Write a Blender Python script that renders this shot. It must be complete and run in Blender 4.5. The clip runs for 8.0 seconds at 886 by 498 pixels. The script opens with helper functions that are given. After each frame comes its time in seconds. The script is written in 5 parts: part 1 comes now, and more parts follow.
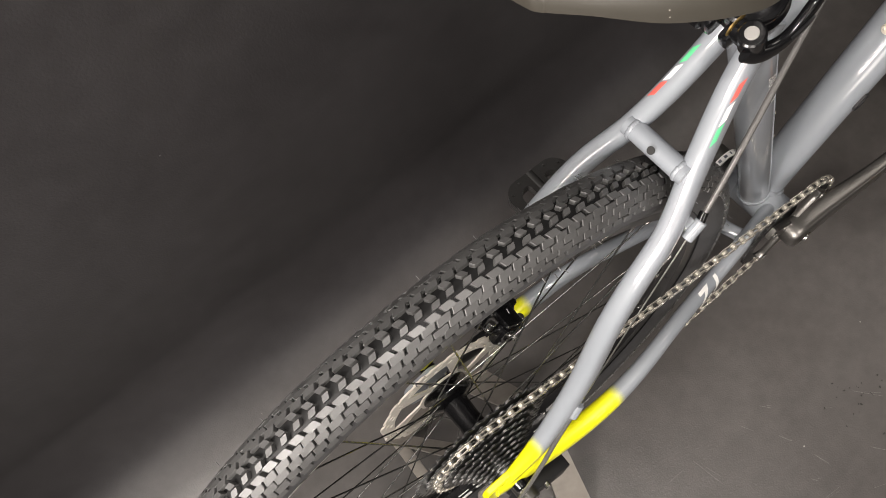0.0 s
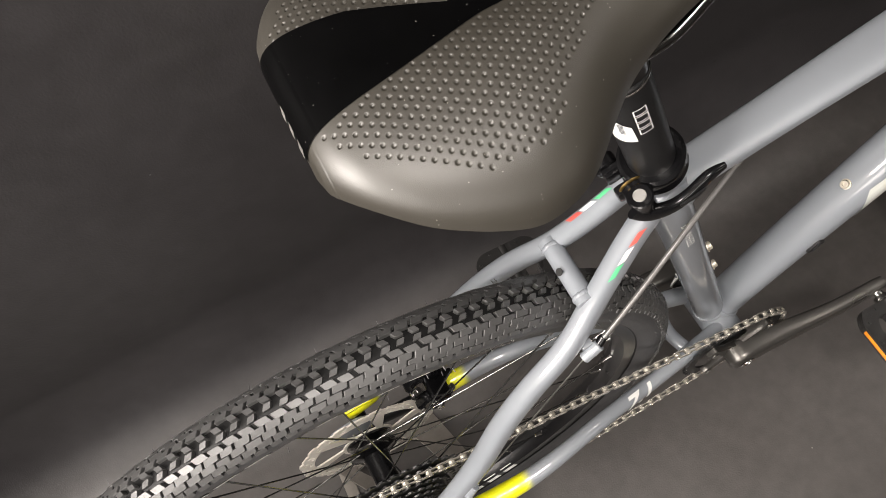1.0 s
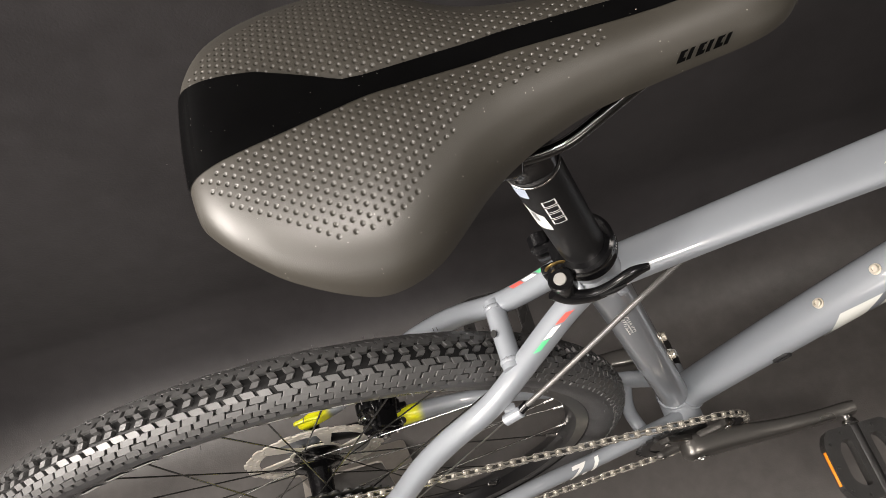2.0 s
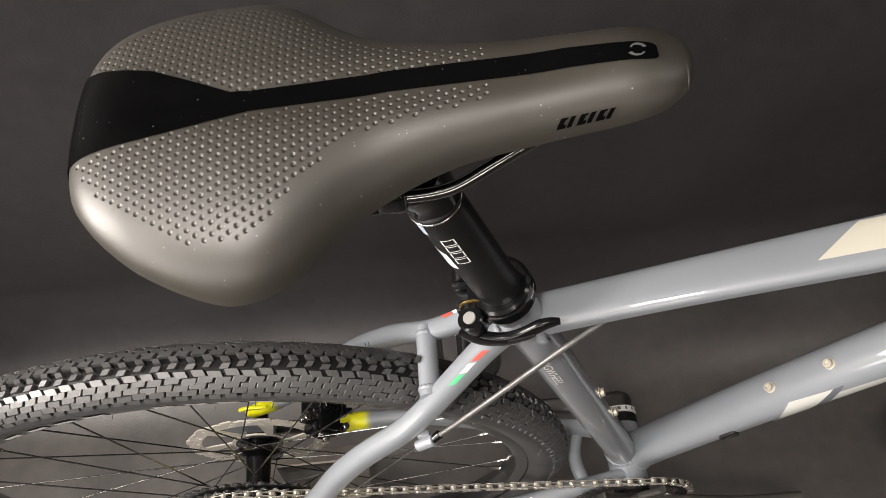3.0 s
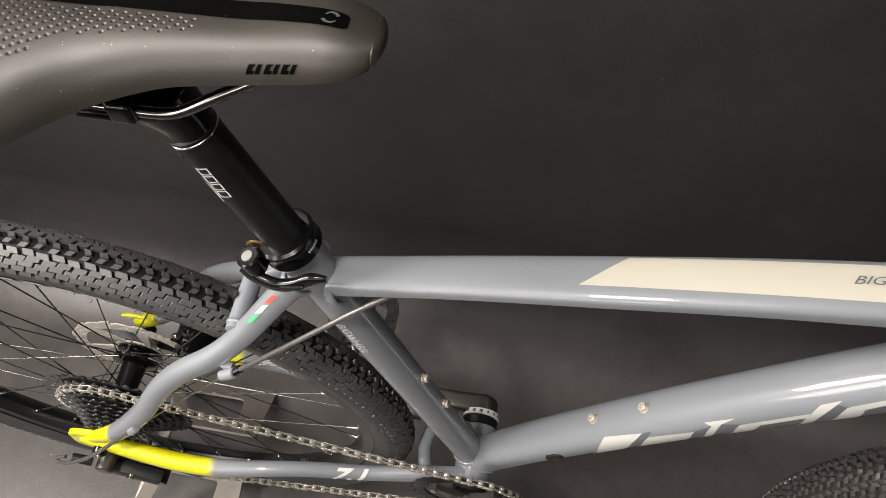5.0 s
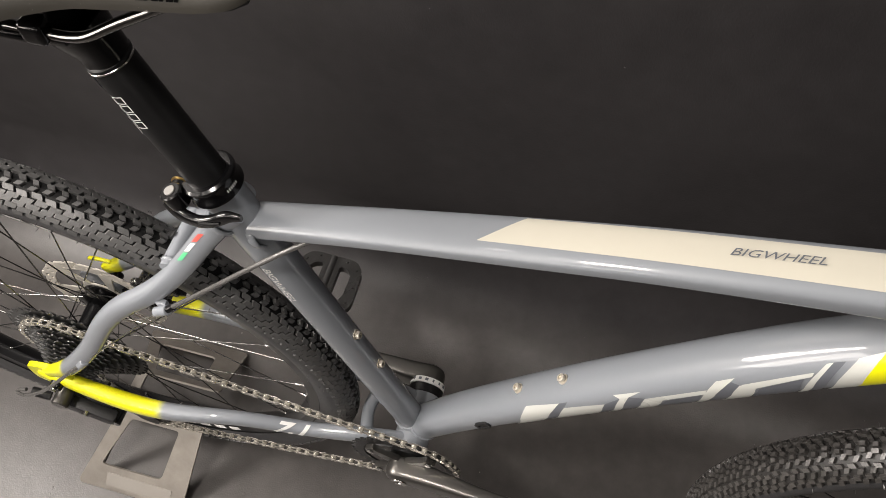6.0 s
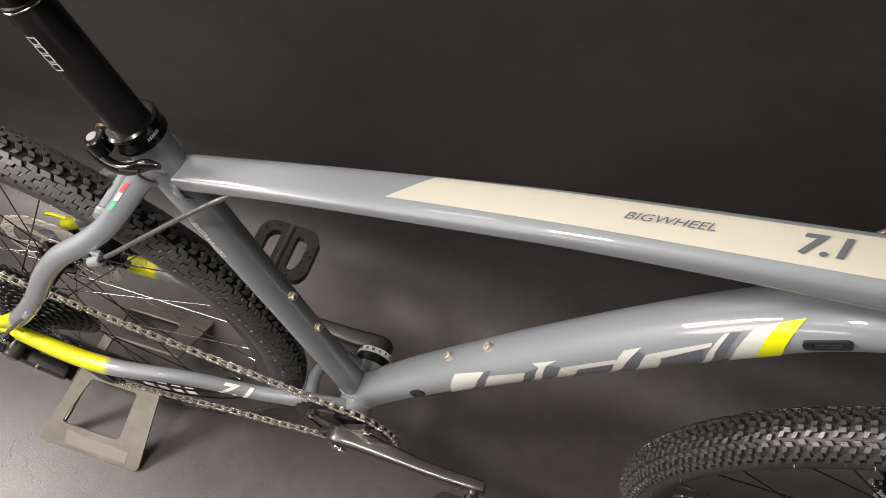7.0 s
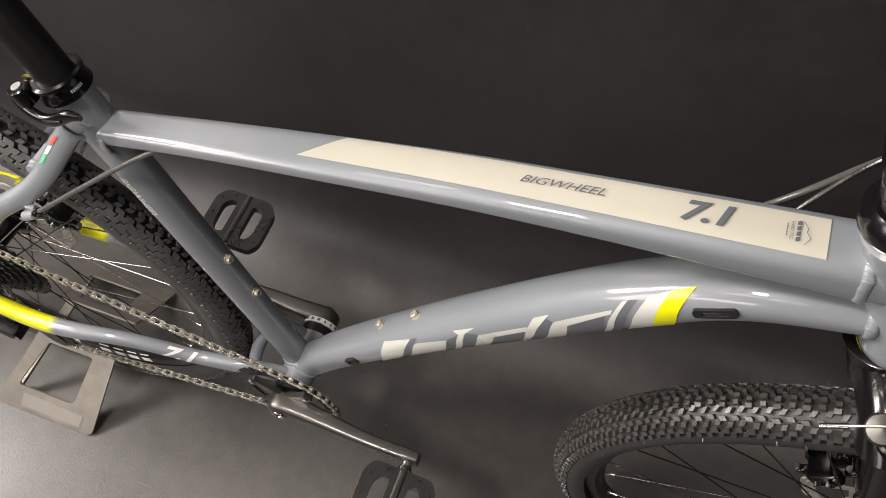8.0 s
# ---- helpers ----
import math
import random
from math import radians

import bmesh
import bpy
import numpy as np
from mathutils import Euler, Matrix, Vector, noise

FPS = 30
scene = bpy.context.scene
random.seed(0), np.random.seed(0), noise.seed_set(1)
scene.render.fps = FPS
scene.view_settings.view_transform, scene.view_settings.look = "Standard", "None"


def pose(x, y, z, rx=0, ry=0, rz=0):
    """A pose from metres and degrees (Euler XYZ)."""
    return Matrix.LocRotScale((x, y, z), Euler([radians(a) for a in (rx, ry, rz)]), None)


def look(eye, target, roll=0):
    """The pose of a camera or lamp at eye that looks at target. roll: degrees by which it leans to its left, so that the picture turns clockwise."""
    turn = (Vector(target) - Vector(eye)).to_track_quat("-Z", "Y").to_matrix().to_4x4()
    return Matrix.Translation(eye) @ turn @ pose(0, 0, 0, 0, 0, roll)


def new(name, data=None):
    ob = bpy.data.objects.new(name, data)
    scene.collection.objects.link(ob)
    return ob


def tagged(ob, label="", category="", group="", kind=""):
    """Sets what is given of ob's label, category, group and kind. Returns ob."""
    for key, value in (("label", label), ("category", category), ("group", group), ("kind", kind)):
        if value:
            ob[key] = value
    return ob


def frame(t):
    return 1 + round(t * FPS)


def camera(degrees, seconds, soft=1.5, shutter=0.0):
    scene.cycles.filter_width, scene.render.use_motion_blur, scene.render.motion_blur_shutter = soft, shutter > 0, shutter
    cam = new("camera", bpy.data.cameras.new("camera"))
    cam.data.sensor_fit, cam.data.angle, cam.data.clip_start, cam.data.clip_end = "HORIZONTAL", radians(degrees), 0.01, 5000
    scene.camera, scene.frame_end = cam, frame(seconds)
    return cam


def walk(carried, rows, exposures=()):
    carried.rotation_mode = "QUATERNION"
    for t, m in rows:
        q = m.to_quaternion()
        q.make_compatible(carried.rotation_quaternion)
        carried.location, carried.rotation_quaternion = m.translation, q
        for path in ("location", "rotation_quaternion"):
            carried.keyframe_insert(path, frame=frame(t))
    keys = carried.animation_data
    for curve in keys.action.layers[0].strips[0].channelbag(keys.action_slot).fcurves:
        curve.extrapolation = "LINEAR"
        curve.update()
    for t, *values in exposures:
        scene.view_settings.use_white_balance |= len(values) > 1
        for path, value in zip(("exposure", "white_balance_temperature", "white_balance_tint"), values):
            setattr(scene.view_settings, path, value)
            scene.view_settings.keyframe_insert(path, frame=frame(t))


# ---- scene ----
cam = camera(58.0, 8.0, 0.6)
PATH = [
    (0, (-0.435, -0.177, 1.195), (-0.192, 0.583, -0.639), -22.1),
    (0.5, (-0.372, -0.19, 1.22), (-0.172, 0.604, -0.605), -20.2),
    (1, (-0.324, -0.208, 1.242), (-0.165, 0.645, -0.56), -17.9),
    (1.5, (-0.28, -0.226, 1.26), (-0.177, 0.687, -0.517), -15.9),
    (3, (-0.149, -0.244, 1.266), (-0.23, 0.752, -0.467), -10.2),
    (3.5, (-0.101, -0.247, 1.264), (-0.231, 0.754, -0.463), -8.3),
    (4, (-0.051, -0.252, 1.264), (-0.223, 0.749, -0.459), -6.7),
    (4.5, (-0.003, -0.259, 1.265), (-0.209, 0.736, -0.458), -5.0),
    (6, (0.14, -0.29, 1.265), (-0.175, 0.68, -0.456), -2.9),
    (6.5, (0.18, -0.294, 1.262), (-0.149, 0.667, -0.461), -2.2),
    (7, (0.217, -0.295, 1.257), (-0.118, 0.656, -0.47), -1.5),
    (7.5, (0.254, -0.299, 1.254), (-0.083, 0.648, -0.475), -0.3),
    (8, (0.289, -0.298, 1.254), (-0.044, 0.641, -0.48), 0.6),
]
walk(cam, [(t, look(eye, target, roll)) for t, eye, target, roll in PATH])

# ---- world, room light and exposure ----
world = bpy.data.worlds.new("world")
scene.world = world
world.use_nodes = True
world.node_tree.nodes["Background"].inputs[0].default_value = (0.05, 0.05, 0.052, 1)
world.node_tree.nodes["Background"].inputs[1].default_value = 0.05


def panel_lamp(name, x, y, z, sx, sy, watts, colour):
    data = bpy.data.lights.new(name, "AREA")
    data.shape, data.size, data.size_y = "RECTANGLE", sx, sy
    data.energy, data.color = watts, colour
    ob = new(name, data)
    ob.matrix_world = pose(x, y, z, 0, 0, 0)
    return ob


# unseen added ceiling panels: x, y, length, width, watts, beam spread in degrees
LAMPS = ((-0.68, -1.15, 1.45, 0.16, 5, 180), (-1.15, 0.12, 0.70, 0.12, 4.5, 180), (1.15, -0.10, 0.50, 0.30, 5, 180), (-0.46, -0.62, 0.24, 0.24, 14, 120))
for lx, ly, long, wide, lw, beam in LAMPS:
    panel_lamp("added_light", lx, ly, 2.385, long, wide, lw, (1.0, 0.925, 0.86)).data.spread = radians(beam)
# added upright panels, unseen: x, y, z, heading, width, height, watts
ADDED_WALL_LAMPS = ((-1.505, -1.30, 1.35, -90, 0.80, 1.00, 24), (-1.505, -0.26, 1.52, -90, 0.44, 0.90, 52), (-0.85, -1.955, 1.45, 0, 1.40, 0.30, 12), (1.25, -1.955, 1.30, 0, 0.34, 1.10, 4))
for lx, ly, lz, head, wide, tall, lw in ADDED_WALL_LAMPS:
    panel_lamp("added_light", lx, ly, lz, wide, tall, lw, (1.0, 0.925, 0.86)).matrix_world = pose(lx, ly, lz, 90, 0, head)


# ---- materials ----
def node(nt, kind, **sockets):
    n = nt.nodes.new(kind)
    for key, value in sockets.items():
        n.inputs[key.replace("_", " ")].default_value = value
    return n


def surface(name, colour, rough, metal=0.0, coat=0.0, vary=0.12, scale=40.0, grain=0.0, grain_scale=900.0,
            specular=0.5, wear=0.0, wear_colour=(0.3, 0.3, 0.3), coarse=None, specks=0.0, speck_size=0.10):
    """A procedural surface: colour with fine and coarse variation, gloss variation and fine relief."""
    m = bpy.data.materials.new(name)
    m.use_nodes = True
    nt = m.node_tree
    b = nt.nodes["Principled BSDF"]
    b.inputs["Metallic"].default_value = metal
    b.inputs["Coat Weight"].default_value = coat
    b.inputs["Coat Roughness"].default_value = 0.035
    b.inputs["Specular IOR Level"].default_value = specular
    tc = nt.nodes.new("ShaderNodeTexCoord")
    n1 = node(nt, "ShaderNodeTexNoise", Scale=scale, Detail=5.0, Roughness=0.6)
    n2 = node(nt, "ShaderNodeTexNoise", Scale=coarse or scale * 0.13, Detail=3.0, Roughness=0.5)
    for n in (n1, n2):
        nt.links.new(tc.outputs["Object"], n.inputs["Vector"])
    mix = nt.nodes.new("ShaderNodeMath")
    mix.operation = "MULTIPLY_ADD"
    mix.inputs[1].default_value = 0.5
    half = nt.nodes.new("ShaderNodeMath")
    half.operation = "MULTIPLY"
    half.inputs[1].default_value = 0.5
    nt.links.new(n1.outputs["Fac"], mix.inputs[0])
    nt.links.new(n2.outputs["Fac"], half.inputs[0])
    nt.links.new(half.outputs[0], mix.inputs[2])
    ramp = nt.nodes.new("ShaderNodeMapRange")
    ramp.inputs["From Min"].default_value, ramp.inputs["From Max"].default_value = 0.3, 0.7
    ramp.inputs["To Min"].default_value, ramp.inputs["To Max"].default_value = 1 - vary, 1 + vary
    nt.links.new(mix.outputs[0], ramp.inputs["Value"])
    scaled = nt.nodes.new("ShaderNodeVectorMath")
    scaled.operation = "SCALE"
    scaled.inputs[0].default_value = colour
    nt.links.new(ramp.outputs[0], scaled.inputs["Scale"])
    out = scaled.outputs[0]
    if wear > 0:
        n3 = node(nt, "ShaderNodeTexNoise", Scale=scale * 3.0, Detail=6.0, Roughness=0.7)
        nt.links.new(tc.outputs["Object"], n3.inputs["Vector"])
        step = nt.nodes.new("ShaderNodeMapRange")
        step.inputs["From Min"].default_value, step.inputs["From Max"].default_value = 0.74 - wear, 0.80 - wear
        nt.links.new(n3.outputs["Fac"], step.inputs["Value"])
        over = nt.nodes.new("ShaderNodeMix")
        over.data_type = "RGBA"
        over.inputs["B"].default_value = (*wear_colour, 1)
        nt.links.new(step.outputs[0], over.inputs["Factor"])
        nt.links.new(out, over.inputs["A"])
        out = over.outputs["Result"]
    if specks > 0:
        vor = node(nt, "ShaderNodeTexVoronoi", Scale=specks)
        nt.links.new(tc.outputs["Object"], vor.inputs["Vector"])
        near = nt.nodes.new("ShaderNodeMath")
        near.operation = "MULTIPLY"
        tone = nt.nodes.new("ShaderNodeSeparateColor")
        nt.links.new(vor.outputs["Color"], tone.inputs[0])
        size = nt.nodes.new("ShaderNodeMapRange")
        size.inputs["From Min"].default_value, size.inputs["To Max"].default_value = 0.52, speck_size
        nt.links.new(tone.outputs[0], size.inputs["Value"])
        less = nt.nodes.new("ShaderNodeMath")
        less.operation = "LESS_THAN"
        nt.links.new(vor.outputs["Distance"], less.inputs[0])
        nt.links.new(size.outputs[0], less.inputs[1])
        nt.links.new(less.outputs[0], near.inputs[0])
        near.inputs[1].default_value = 0.7
        dot = nt.nodes.new("ShaderNodeMix")
        dot.data_type = "RGBA"
        dot.inputs["B"].default_value = (0.42, 0.40, 0.36, 1)
        nt.links.new(near.outputs[0], dot.inputs["Factor"])
        nt.links.new(out, dot.inputs["A"])
        out = dot.outputs["Result"]
    nt.links.new(out, b.inputs["Base Color"])
    rr = nt.nodes.new("ShaderNodeMapRange")
    rr.inputs["From Min"].default_value, rr.inputs["From Max"].default_value = 0.3, 0.7
    rr.inputs["To Min"].default_value, rr.inputs["To Max"].default_value = rough * 0.85, min(1.0, rough * 1.15)
    nt.links.new(n2.outputs["Fac"], rr.inputs["Value"])
    nt.links.new(rr.outputs[0], b.inputs["Roughness"])
    if grain > 0:
        g = node(nt, "ShaderNodeTexNoise", Scale=grain_scale, Detail=3.0)
        nt.links.new(tc.outputs["Object"], g.inputs["Vector"])
        bump = node(nt, "ShaderNodeBump", Strength=grain, Distance=0.0006)
        nt.links.new(g.outputs["Fac"], bump.inputs["Height"])
        nt.links.new(bump.outputs[0], b.inputs["Normal"])
    return m


GREY = (0.236, 0.254, 0.279)
YELLOW = (0.80, 0.78, 0.004)


def two_tone(name, axis_x, soft):
    """The grey frame paint, airbrushed to neon yellow behind x = axis_x."""
    m = surface(name, GREY, 0.42, coat=1.0, vary=0.02, scale=60)
    nt = m.node_tree
    b = nt.nodes["Principled BSDF"]
    was = b.inputs["Base Color"].links[0].from_socket
    tc = nt.nodes.new("ShaderNodeTexCoord")
    sep = nt.nodes.new("ShaderNodeSeparateXYZ")
    nt.links.new(tc.outputs["Object"], sep.inputs[0])
    spray = node(nt, "ShaderNodeTexNoise", Scale=900.0, Detail=2.0)
    nt.links.new(tc.outputs["Object"], spray.inputs["Vector"])
    add = nt.nodes.new("ShaderNodeMath")
    add.operation = "MULTIPLY_ADD"
    add.inputs[1].default_value = soft * 0.6
    nt.links.new(spray.outputs["Fac"], add.inputs[0])
    nt.links.new(sep.outputs["X"], add.inputs[2])
    step = nt.nodes.new("ShaderNodeMapRange")
    step.interpolation_type = "SMOOTHSTEP"
    step.inputs["From Min"].default_value = axis_x - soft + soft * 0.3
    step.inputs["From Max"].default_value = axis_x + soft + soft * 0.3
    nt.links.new(add.outputs[0], step.inputs["Value"])
    over = nt.nodes.new("ShaderNodeMix")
    over.data_type = "RGBA"
    over.inputs["A"].default_value = (*YELLOW, 1)
    nt.links.new(step.outputs[0], over.inputs["Factor"])
    nt.links.new(was, over.inputs["B"])
    nt.links.new(over.outputs["Result"], b.inputs["Base Color"])
    return m


PAINT = surface("grey_gloss_paint", GREY, 0.42, coat=1.0, vary=0.02, scale=60)
PAINT_SS = two_tone("grey_paint_to_yellow_stay", -0.390, 0.005)
PAINT_CS = two_tone("grey_paint_to_yellow_chainstay", -0.290, 0.007)
PAINT_CS_FAR = two_tone("grey_paint_to_yellow_far_chainstay", -0.296, 0.006)
NEON = surface("neon_yellow_paint", YELLOW, 0.3, coat=0.5, vary=0.02, scale=60)
CREAM = surface("cream_decal", (0.56, 0.533, 0.452), 0.30, coat=0.4, vary=0.02, scale=60)
PALE = surface("pale_decal", (0.60, 0.61, 0.575), 0.30, coat=0.4, vary=0.02, scale=60)
WHITE = surface("white_decal", (0.78, 0.78, 0.76), 0.35, vary=0.03, scale=80)
SLATE = surface("slate_decal", (0.125, 0.135, 0.155), 0.35, coat=0.3, vary=0.03, scale=80)
RED = surface("red_decal", (0.64, 0.105, 0.085), 0.35, coat=0.5, vary=0.03, scale=80)
GREEN = surface("green_decal", (0.11, 0.52, 0.24), 0.35, coat=0.5, vary=0.03, scale=80)
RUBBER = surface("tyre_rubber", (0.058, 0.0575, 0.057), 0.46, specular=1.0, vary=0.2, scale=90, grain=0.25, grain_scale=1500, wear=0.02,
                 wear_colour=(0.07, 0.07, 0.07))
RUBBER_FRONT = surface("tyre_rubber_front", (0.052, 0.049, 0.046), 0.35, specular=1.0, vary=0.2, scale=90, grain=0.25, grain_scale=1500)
SIDEWALL = surface("tyre_sidewall", (0.050, 0.050, 0.052), 0.52, specular=0.6, vary=0.25, scale=60, grain=0.2, grain_scale=1500)
# rear casing near black: the shade between tread blocks put into its colour
SHADED_CASING = surface("tyre_casing_shaded", (0.007, 0.007, 0.0072), 0.55, specular=0.3, vary=0.2, scale=90, grain=0.25, grain_scale=1500)
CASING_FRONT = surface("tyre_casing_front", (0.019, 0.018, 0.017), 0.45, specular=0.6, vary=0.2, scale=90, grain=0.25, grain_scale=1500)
RIM = surface("black_rim", (0.010, 0.010, 0.011), 0.30, coat=0.2, vary=0.2, scale=70)
BLACK = surface("black_gloss_anodised", (0.004, 0.004, 0.0045), 0.20, coat=0.25, specular=0.4, vary=0.2, scale=80)
SATIN = surface("black_satin", (0.009, 0.009, 0.0095), 0.38, specular=0.35, vary=0.25, scale=110, grain=0.12, grain_scale=2400, wear=0.0)
PLASTIC = surface("black_plastic", (0.014, 0.014, 0.015), 0.42, vary=0.2, scale=100, grain=0.3, grain_scale=1800)
VINYL = surface("saddle_vinyl", (0.0285, 0.0250, 0.0188), 0.48, specular=1.0, vary=0.10, scale=70, grain=0.12, grain_scale=2600, specks=300.0, speck_size=0.10)
VINYL_BLACK = surface("saddle_black_panel", (0.0018, 0.0018, 0.0019), 0.36, specular=0.05, vary=0.3, scale=90, grain=0.08, grain_scale=2600, specks=330.0, speck_size=0.10)
STEEL = surface("bright_steel", (0.62, 0.61, 0.59), 0.22, metal=1.0, vary=0.1, scale=120)
CHAIN = surface("nickel_chain", (0.62, 0.585, 0.52), 0.26, metal=0.75, vary=0.15, scale=300)
CHAIN_ROLLER = surface("steel_chain_roller", (0.62, 0.58, 0.50), 0.28, metal=0.7, vary=0.2, scale=300)
COG = surface("dark_steel_sprocket", (0.10, 0.10, 0.10), 0.34, metal=0.9, vary=0.25, scale=150, wear=0.05, wear_colour=(0.4, 0.39, 0.37))
SPOKE = surface("black_steel_spoke", (0.16, 0.16, 0.155), 0.24, metal=0.95, vary=0.1, scale=200)
ROTOR = surface("brake_disc_steel", (0.74, 0.70, 0.63), 0.38, metal=0.45, vary=0.12, scale=200)
CRANK = surface("graphite_crank", (0.115, 0.110, 0.103), 0.30, metal=0.8, vary=0.05, scale=90, grain=0.02, grain_scale=2400)
PEDAL = surface("dark_grey_pedal", (0.021, 0.0205, 0.020), 0.30, coat=0.2, metal=0.1, vary=0.15, scale=120, grain=0.35, grain_scale=1400)
AMBER = surface("amber_reflector", (0.85, 0.28, 0.02), 0.18, coat=0.5, vary=0.15, scale=700)
HOUSING = surface("grey_cable_housing", (0.085, 0.083, 0.080), 0.22, coat=0.4, vary=0.1, scale=200)
WIRE = surface("steel_cable", (0.50, 0.49, 0.46), 0.3, metal=1.0, vary=0.1, scale=500)
BRASS = surface("brass_washer", (0.75, 0.52, 0.20), 0.28, metal=1.0, vary=0.1, scale=300)
BOLT = surface("pale_zinc_bolt", (0.66, 0.61, 0.52), 0.38, metal=0.55, vary=0.1, scale=300)
PIN = surface("brushed_pin_face", (0.34, 0.33, 0.315), 0.50, metal=0.4, vary=0.1, scale=300)
DARK_STEEL = surface("dark_chromed_steel", (0.20, 0.195, 0.19), 0.16, metal=1.0, vary=0.1, scale=200)
STAND = surface("worn_bare_steel_plate", (0.30, 0.275, 0.245), 0.40, metal=0.4, vary=0.22, scale=55, grain=0.3, grain_scale=700, wear=0.03,
                wear_colour=(0.20, 0.185, 0.165))
TAPE = surface("clear_tape", (0.30, 0.28, 0.255), 0.14, coat=0.6, vary=0.05, scale=60)
TAG = surface("black_tape", (0.006, 0.006, 0.006), 0.6, vary=0.2, scale=80)
SCRATCH = surface("pale_scratch", (0.15, 0.145, 0.135), 0.6, vary=0.3, scale=300)
DUST = surface("dark_crumbs", (0.03, 0.028, 0.026), 0.8, vary=0.3, scale=200)
WALLPAINT = surface("charcoal_backdrop", (0.068, 0.062, 0.0585), 0.36, vary=0.30, scale=38, coarse=2.6, grain=0.45, grain_scale=420, specks=26.0, speck_size=0.035)


def shaded_cove(m, dark, z0, z1):
    """Darkens the floor's grey softly up the cove, painting in the wall's shade."""
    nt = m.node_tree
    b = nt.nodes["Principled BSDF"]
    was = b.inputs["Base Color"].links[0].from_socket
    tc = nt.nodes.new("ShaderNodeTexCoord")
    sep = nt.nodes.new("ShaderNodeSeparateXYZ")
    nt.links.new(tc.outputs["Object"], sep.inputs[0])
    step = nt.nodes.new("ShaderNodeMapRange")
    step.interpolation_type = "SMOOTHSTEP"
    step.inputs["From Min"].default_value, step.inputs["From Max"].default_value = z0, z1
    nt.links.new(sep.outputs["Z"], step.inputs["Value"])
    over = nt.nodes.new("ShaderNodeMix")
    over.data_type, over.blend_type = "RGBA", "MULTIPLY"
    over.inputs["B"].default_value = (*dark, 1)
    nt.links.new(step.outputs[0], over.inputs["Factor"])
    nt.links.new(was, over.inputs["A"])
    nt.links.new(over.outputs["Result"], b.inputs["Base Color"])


# shade of the wall above the cove, multiplied into the backdrop colour
shaded_cove(WALLPAINT, (0.412, 0.424, 0.470), -0.015, 0.075)
ROOM = surface("room_plaster", (0.06, 0.058, 0.056), 0.8, vary=0.04, scale=6)
CEILING = surface("ceiling_grey", (0.06, 0.058, 0.056), 0.8, vary=0.04, scale=6)


# ---- mesh helpers ----
def mesh_of(name, geo, mat, sharp=38, smooth=True):
    verts, faces = geo
    me = bpy.data.meshes.new(name)
    me.from_pydata([tuple(v) for v in verts], [], [tuple(f) for f in faces])
    me.validate()
    if smooth:
        me.polygons.foreach_set("use_smooth", [True] * len(me.polygons))
        me.set_sharp_from_angle(angle=radians(sharp))
    me.materials.append(mat)
    me.update()
    return me


def part(name, geo, mat, parent=None, label="", sharp=38, smooth=True):
    """One mesh object, under a thing or under a part of it."""
    ob = new(name, mesh_of(name, geo, mat, sharp, smooth))
    ob.parent = parent
    if label:
        ob["label"] = label
    return ob


def repeat(name, me, parent, m):
    ob = new(name, me)
    ob.parent = parent
    ob.matrix_local = m
    return ob


def thing(name, label, category, loc=(0, 0, 0), group="", kind=""):
    ob = new(name)
    ob.empty_display_size = 0.05
    ob.location = loc
    return tagged(ob, label, category, group, kind)


def join(*geos):
    verts, faces = [], []
    for v, f in geos:
        k = len(verts)
        verts += [tuple(p) for p in v]
        faces += [tuple(i + k for i in q) for q in f]
    return verts, faces


def moved(geo, m):
    return [tuple(m @ Vector(v)) for v in geo[0]], geo[1]


def from_bm(bm):
    bm.verts.ensure_lookup_table()
    out = [tuple(v.co) for v in bm.verts], [tuple(v.index for v in f.verts) for f in bm.faces]
    bm.free()
    return out


def box(sx, sy, sz, bevel=0.0, m=Matrix(), seg=2):
    bm = bmesh.new()
    bmesh.ops.create_cube(bm, size=1.0, matrix=Matrix.Diagonal((sx, sy, sz, 1)))
    if bevel:
        bmesh.ops.bevel(bm, geom=bm.edges[:], offset=bevel, segments=seg, affect="EDGES", profile=0.6)
    bm.verts.index_update()
    return moved(from_bm(bm), m)


def lathe(profile, n=48, m=Matrix(), closed=False, caps=True):
    """A turned body about the y axis from (radius, y) pairs."""
    verts, faces = [], []
    k = len(profile)
    for i in range(n):
        a = 2 * math.pi * i / n
        c, s = math.cos(a), math.sin(a)
        verts += [(r * c, y, r * s) for r, y in profile]
    rings = k if closed else k - 1
    for i in range(n):
        j = (i + 1) % n
        for q in range(rings):
            p = (q + 1) % k
            faces.append((i * k + q, i * k + p, j * k + p, j * k + q))
    if not closed and caps:
        if profile[0][0] > 1e-6:
            faces.append(tuple(i * k for i in range(n)))
        if profile[-1][0] > 1e-6:
            faces.append(tuple(i * k + k - 1 for i in reversed(range(n))))
    return moved((verts, faces), m)


def along(a, b):
    """A pose whose y axis runs from a to b, with its origin at a."""
    d = Vector(b) - Vector(a)
    return Matrix.Translation(a) @ d.to_track_quat("Y", "Z").to_matrix().to_4x4()


def rod(a, b, r, r2=None, n=16, bevel=0.0):
    length, r2 = (Vector(b) - Vector(a)).length, r if r2 is None else r2
    if bevel:
        prof = [(r - bevel, 0), (r, bevel), (r2, length - bevel), (r2 - bevel, length)]
    else:
        prof = [(r, 0), (r2, length)]
    return lathe(prof, n, along(a, b))


